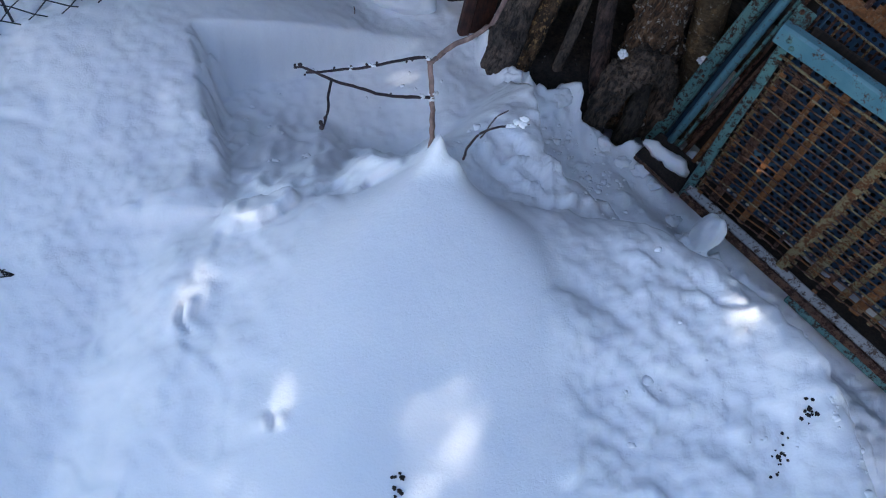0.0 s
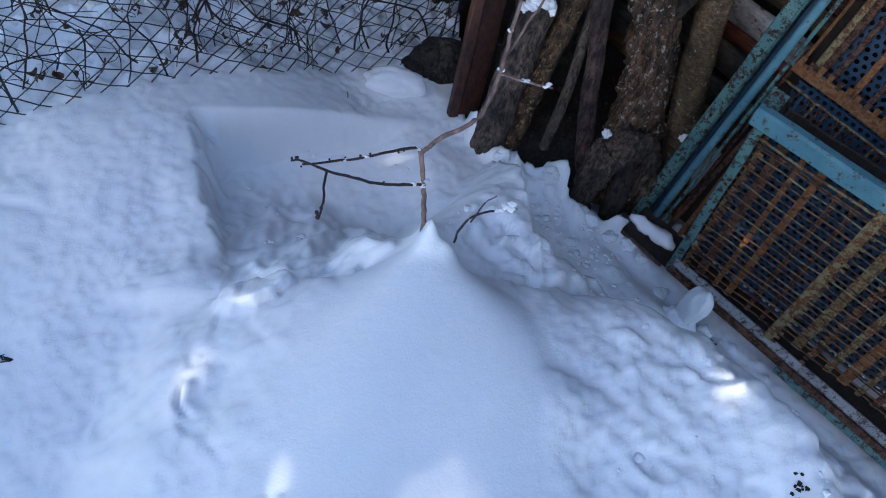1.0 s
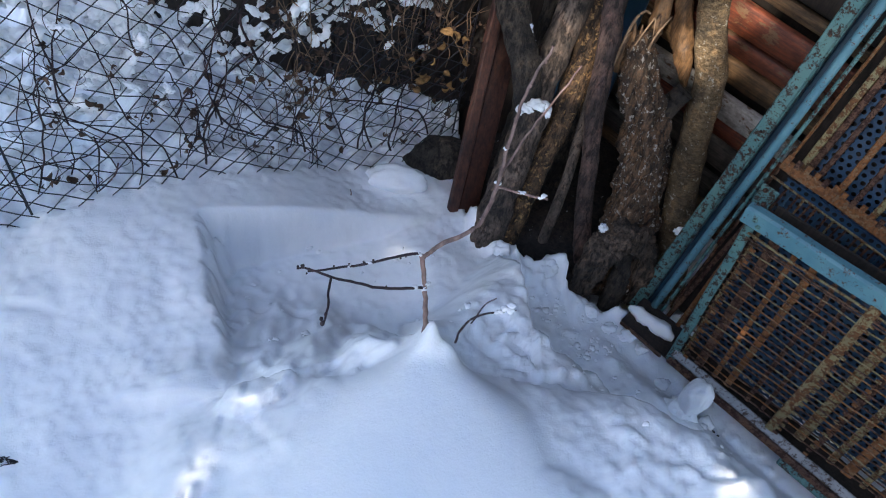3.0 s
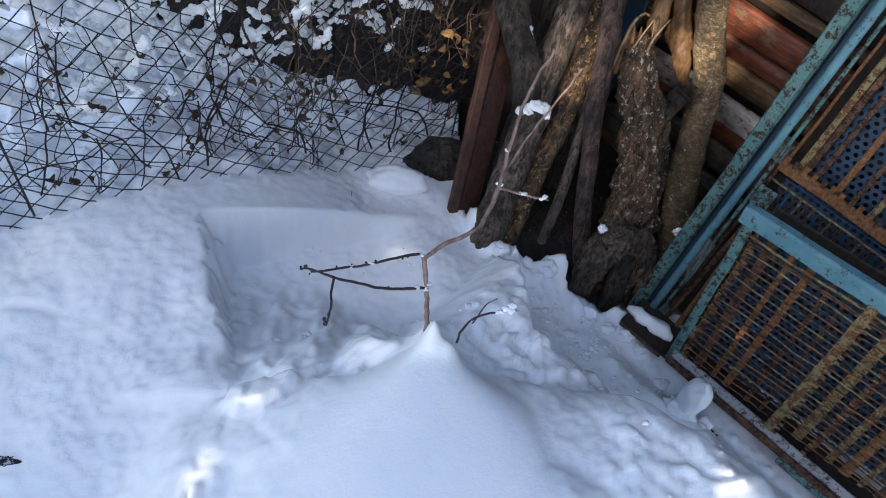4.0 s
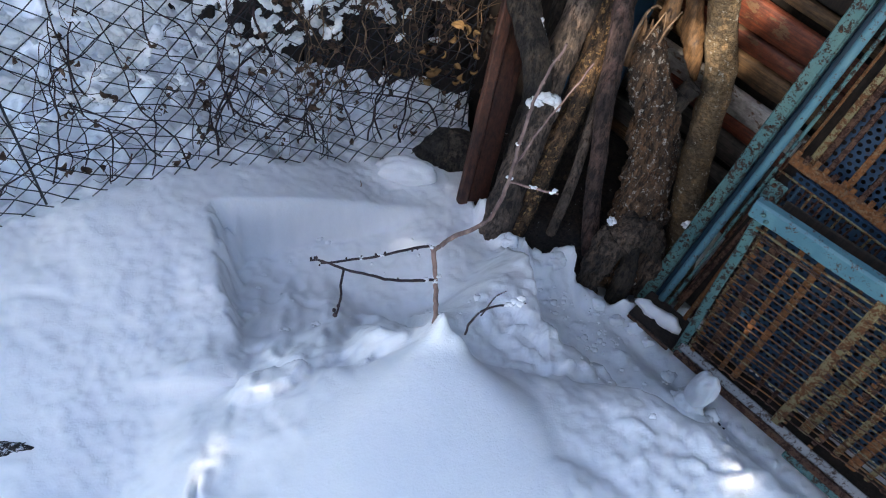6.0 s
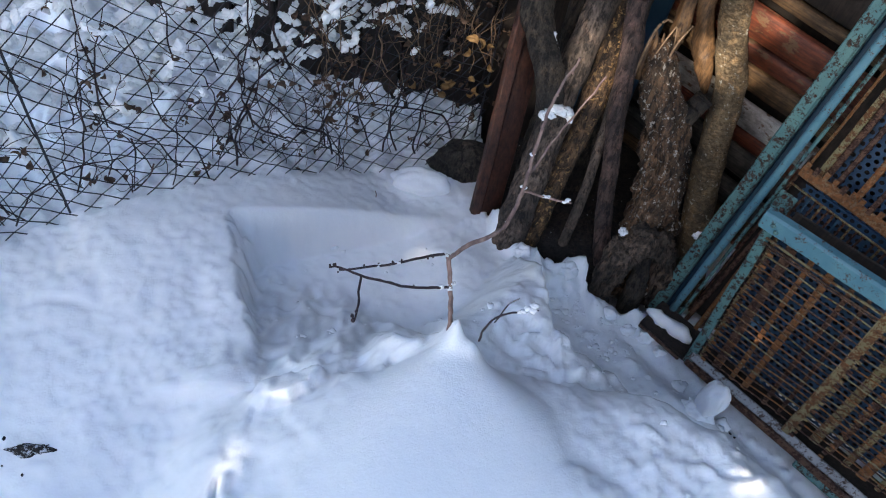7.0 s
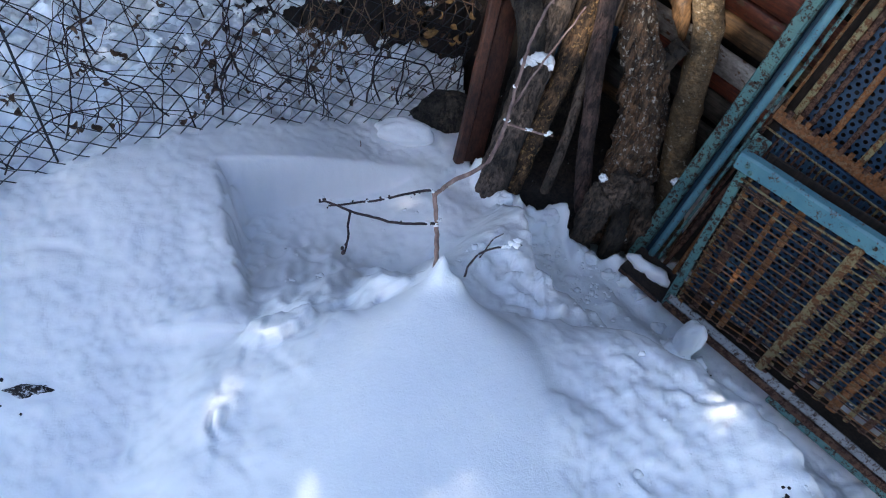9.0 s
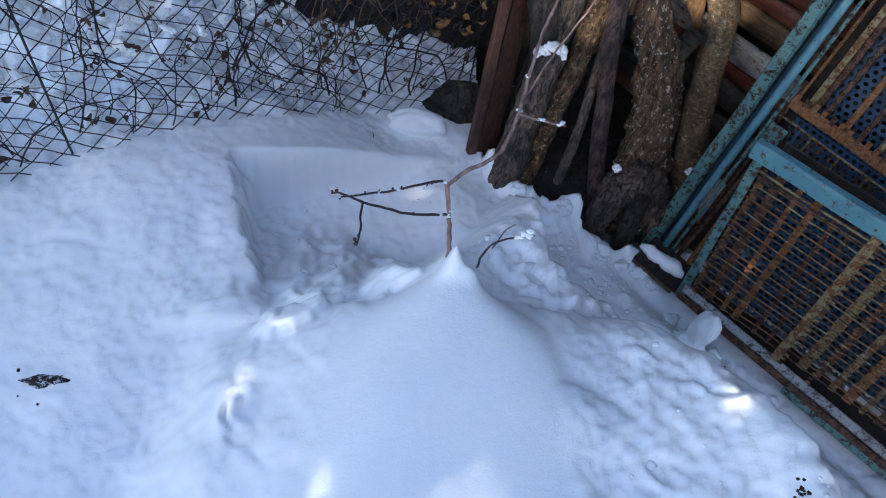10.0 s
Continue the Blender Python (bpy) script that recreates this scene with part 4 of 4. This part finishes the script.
# ---- the shrub standing out of the heap ----
def shrub():
    b = Vector((0.139, 0.705, 0.44))
    t = thing("shrub", "bare reddish-brown young shrub standing out of a snow heap", "shrub", b)

    lines = {}

    def twig(name, pts, radii, mat, parent=t, label="", seg=9):
        bm = bmesh.new()
        line = [q + noise.noise_vector(q * 55) * 0.0022 for q in curve_points(pts, 8)]
        add_tube(bm, line, radii, seg, 0.2, 90, len(pts))
        ob = part(name, bm, mat, parent, label)
        lines[ob] = line
        return ob

    stem = twig("stem", [(0.143, 0.7, 0.4), (0.14, 0.715, 0.47), (0.13, 0.74, 0.55), (0.117, 0.757, 0.615)], [0.0048, 0.0045, 0.0041, 0.0042], TWIG)
    main = twig("branch", [(0.119, 0.755, 0.61), (0.142, 0.752, 0.655), (0.19, 0.738, 0.735), (0.2, 0.734, 0.84), (0.198, 0.732, 0.93), (0.2, 0.73, 1.02), (0.215, 0.73, 1.1)],
                [0.0041, 0.0038, 0.0034, 0.003, 0.0025, 0.002, 0.0015], TWIG, label="longest branch, reddish-brown and upright")
    twig("side_twig", [(0.199, 0.734, 0.835), (0.23, 0.733, 0.825), (0.279, 0.731, 0.817)], [0.002, 0.0018, 0.0015], TWIG, main)
    twig("side_twig", [(0.199, 0.734, 0.86), (0.225, 0.74, 0.95), (0.262, 0.745, 1.06)], [0.0018, 0.0016, 0.0012], TWIG, main)
    up = twig("branch", [(0.117, 0.757, 0.612), (0.108, 0.752, 0.628), (0.06, 0.735, 0.632), (0.0, 0.72, 0.625), (-0.066, 0.705, 0.63)], [0.0026, 0.0024, 0.0022, 0.002, 0.0016], TWIG_THIN, label="thin dark branch with buds")
    low = twig("branch", [(0.131, 0.738, 0.545), (0.1, 0.725, 0.56), (0.04, 0.71, 0.585), (-0.03, 0.7, 0.625), (-0.065, 0.694, 0.655), (-0.08, 0.691, 0.658)], [0.0027, 0.0026, 0.0024, 0.0021, 0.0018, 0.0015], TWIG_THIN, label="thin dark branch with buds")
    twig("side_twig", [(-0.028, 0.7, 0.624), (-0.03, 0.672, 0.625), (-0.031, 0.64, 0.63), (-0.035, 0.61, 0.638)], [0.002, 0.002, 0.0019, 0.0018], TWIG_THIN, low)
    small = twig("branch", [(0.196, 0.685, 0.45), (0.2, 0.69, 0.49), (0.215, 0.697, 0.519), (0.245, 0.7, 0.534), (0.275, 0.701, 0.546), (0.288, 0.7, 0.548)], [0.0022, 0.0021, 0.002, 0.0017, 0.0012], TWIG_THIN, label="short twig half under snow")
    twig("side_twig", [(0.215, 0.695, 0.505), (0.235, 0.71, 0.545), (0.25, 0.714, 0.562)], [0.0014, 0.0012, 0.001], TWIG_THIN, small)
    rnd = random.Random(2)

    def bud(parent, p, size, mat=TWIG_THIN, name="bud"):
        bm = bmesh.new()
        add_blob(bm, p, (size, size, size * 1.4), rnd.uniform(0, 50), 0.3, 2)
        part(name, bm, mat, parent)

    for parent, a, c, n in ((up, (0.108, 0.752, 0.63), (-0.066, 0.705, 0.631), 8), (low, (0.1, 0.725, 0.56), (-0.065, 0.694, 0.655), 7), (main, (0.142, 0.752, 0.655), (0.2, 0.734, 0.84), 5), (main, (0.2, 0.734, 0.86), (0.2, 0.73, 1.05), 5)):
        for i in range(n):
            p = rnd.choice(lines[parent][3:]) + Vector((rnd.gauss(0, 0.001), rnd.choice((-1, 1)) * 0.002, rnd.choice((-1, 1)) * 0.003))
            bud(parent, p, rnd.uniform(0.0014, 0.0022), TWIG_THIN if parent is not main else TWIG)
    bud(low, (-0.036, 0.608, 0.638), 0.0036)
    bud(low, (-0.038, 0.617, 0.636), 0.003)
    bud(low, (-0.032, 0.626, 0.634), 0.0028)
    for parent, p, s in ((stem, (0.127, 0.738, 0.55), 0.009), (stem, (0.133, 0.73, 0.545), 0.007), (low, (0.115, 0.73, 0.556), 0.007), (up, (0.112, 0.755, 0.632), 0.005), (main, (0.238, 0.733, 0.827), 0.005),
                         (main, (0.272, 0.731, 0.822), 0.0055), (main, (0.2, 0.734, 0.845), 0.005), (main, (0.19, 0.738, 0.742), 0.0035), (main, (0.2, 0.732, 0.92), 0.004), (up, (0.03, 0.73, 0.636), 0.004),
                         (up, (0.0, 0.722, 0.63), 0.0035), (small, (0.272, 0.7, 0.552), 0.011), (small, (0.262, 0.7, 0.545), 0.008), (low, (0.05, 0.712, 0.59), 0.0035)):
        bm = bmesh.new()
        near = min((q for ob in (parent, *parent.children) if ob in lines for q in lines[ob]), key=lambda q: (q - Vector(p)).length)
        for c in range(3):
            add_blob(bm, near + Vector((0, 0, s * 0.25)) + Vector((rnd.gauss(0, 1), rnd.gauss(0, 0.6), rnd.gauss(0, 0.5))) * s * 0.45, (s * 0.7, s * 0.5, s * 0.42), rnd.uniform(0, 50), 0.6, 2)
        part("snow_cap", bm, SNOW, parent)


shrub()


# ---- stones, clumps, soil ----
def clump(name, at, size, seed, mat=SNOW, label="rounded clump of snow", category="snow", rough=0.3, group="", div=4):
    bm = bmesh.new()
    add_blob(bm, at, size, seed, rough, div, 1.3)
    return solo(name, bm, mat, label, category, group)


clump("snow_clump", (0.89, 0.83, -0.065), (0.036, 0.036, 0.078), 3, label="upright rounded clump of snow by the rack", group="snow clumps", rough=0.18)
for i, (x, y, r) in enumerate(((0.42, 1.25, 0.02), (0.55, 1.2, 0.022), (0.78, 1.05, 0.02), (0.83, 1.09, 0.018), (0.72, 1.06, 0.016), (0.66, 1.09, 0.017), (0.82, 1.02, 0.014), (0.86, 0.92, 0.016), (0.95, 0.8, 0.016), (0.9, 0.88, 0.012))):
    clump("snow_clump", (x, y, snow_height(x, y) + r * 0.3), (r * 1.3, r, r), 5 + i * 2.3, label="rough lump of snow on the trampled ground", group="snow clumps", rough=0.6, div=3)
clump("snow_clump", (0.868, 0.818, snow_height(0.868, 0.818) + 0.004), (0.048, 0.036, 0.026), 9, label="low heap of snow beside a rounded clump", group="snow clumps", rough=0.35)
clump("snow_clump", (0.13, 1.47, snow_height(0.13, 1.47) + 0.012), (0.085, 0.045, 0.045), 30, label="smooth snow cushion over a stone", group="snow clumps", rough=0.2)
for label, bits in (("strip of snow along a dark log", ((0.392, 1.5, 0.485, 0.009, 0.02), (0.403, 1.49, 0.455, 0.008, 0.022), (0.413, 1.478, 0.425, 0.009, 0.018), (0.428, 1.468, 0.385, 0.013, 0.024), (0.43, 1.46, 0.36, 0.01, 0.016))),
                    ("ragged cap of snow on a sawn log", ((0.418, 1.41, 0.322, 0.016, 0.009), (0.44, 1.412, 0.334, 0.02, 0.011), (0.462, 1.415, 0.326, 0.014, 0.012), (0.472, 1.412, 0.312, 0.009, 0.012), (0.4, 1.405, 0.318, 0.01, 0.006)))):
    cap = bmesh.new()
    for q, (x, y, z, rx, rz) in enumerate(bits):
        add_blob(cap, (x, y, z), (rx, 0.016, rz), 35 + q * 2.7, 0.55, 3)
    solo("snow_clump", cap, SNOW, label, "snow", "snow clumps")
clump("snow_clump", (0.66, 1.235, 0.083), (0.011, 0.014, 0.008), 32, label="small cap of snow on a stump", group="snow clumps", rough=0.5)
clump("snow_clump", (0.9, 1.27, 0.045), (0.022, 0.012, 0.012), 33, label="small cap of snow between trunks", group="snow clumps", rough=0.5)
clump("soil", (0.68, 1.5, -0.12), (0.34, 0.27, 0.05), 21, SOIL, "bare dark soil and litter under the logs", "soil", 0.3)["kind"] = "structure"
clump("stone", (0.265, 1.575, -0.085), (0.1, 0.06, 0.075), 8, STONE, "wet dark stone bare of snow", "stone", 0.35)
z0 = snow_height(-0.72, 0.565)
clump("stone", (-0.655, 0.566, z0 - 0.002), (0.04, 0.014, 0.016), 12, SNOWY_STONE, "dark stone dusted with snow", "stone", 0.5)


def crumbs():
    """Crumbs of soil thrown on the snow."""
    rnd = random.Random(5)
    bm = bmesh.new()
    for x, y, n, sp in ((0.762, 0.282, 12, 0.008), (0.715, 0.217, 10, 0.007), (0.732, 0.24, 3, 0.006), (0.705, 0.188, 3, 0.004), (0.881, 0.712, 2, 0.004), (0.098, 0.165, 4, 0.004), (0.1, 0.145, 4, 0.004), (-0.75, 0.53, 9, 0.035), (-0.8, 0.5, 8, 0.04), (0.975, 0.78, 5, 0.01)):
        for k in range(n):
            a, b = x + rnd.gauss(0, sp), y + rnd.gauss(0, sp)
            r = rnd.uniform(0.0015, 0.004)
            add_blob(bm, (a, b, snow_height(a, b) + r * 0.3), (r, r, r * 0.8), rnd.uniform(0, 90), 0.7, 2)
    solo("soil_crumbs", bm, SOIL, "dark crumbs of soil scattered on snow", "soil", kind="stuff")
    bm = bmesh.new()
    z = snow_height(0.0, 1.375)
    add_tube(bm, [(0, 1.375, z - 0.02), (0.001, 1.377, z + 0.012), (-0.002, 1.378, z + 0.024)], [0.0018, 0.0014], 6)
    solo("twig", bm, TWIG, "tiny twig end sticking out of the snow", "twig")



def snow_crumbs():
    """Loose crumbs of snow where it was broken and thrown."""
    rnd = random.Random(8)
    bm = bmesh.new()
    areas = ((0.45, 0.95, 0.1, 1.0, 150), (-0.25, 0.3, 0.8, 1.25, 60), (0.45, 0.85, 0.95, 1.15, 170), (0.78, 1.2, 0.5, 0.95, 80))
    for x0, x1, y0, y1, n in areas:
        for k in range(n):
            x, y = rnd.uniform(x0, x1), rnd.uniform(y0, y1)
            if noise.noise(Vector((x * 7, y * 7, 4))) < -0.05 or (Vector((x, y, 0)) - ORIGIN).dot(N) > -0.02:
                continue
            r = min(0.009, 0.0018 + rnd.expovariate(420))
            add_blob(bm, (x, y, snow_height(x, y) + r * 0.15), (r * rnd.uniform(0.9, 1.4), r, r * rnd.uniform(0.6, 0.9)), k * 1.3, 0.55, 2, 1.8)
    solo("snow_crumbs", bm, SNOW, "loose crumbs of broken snow", "snow", kind="stuff")


crumbs()
snow_crumbs()
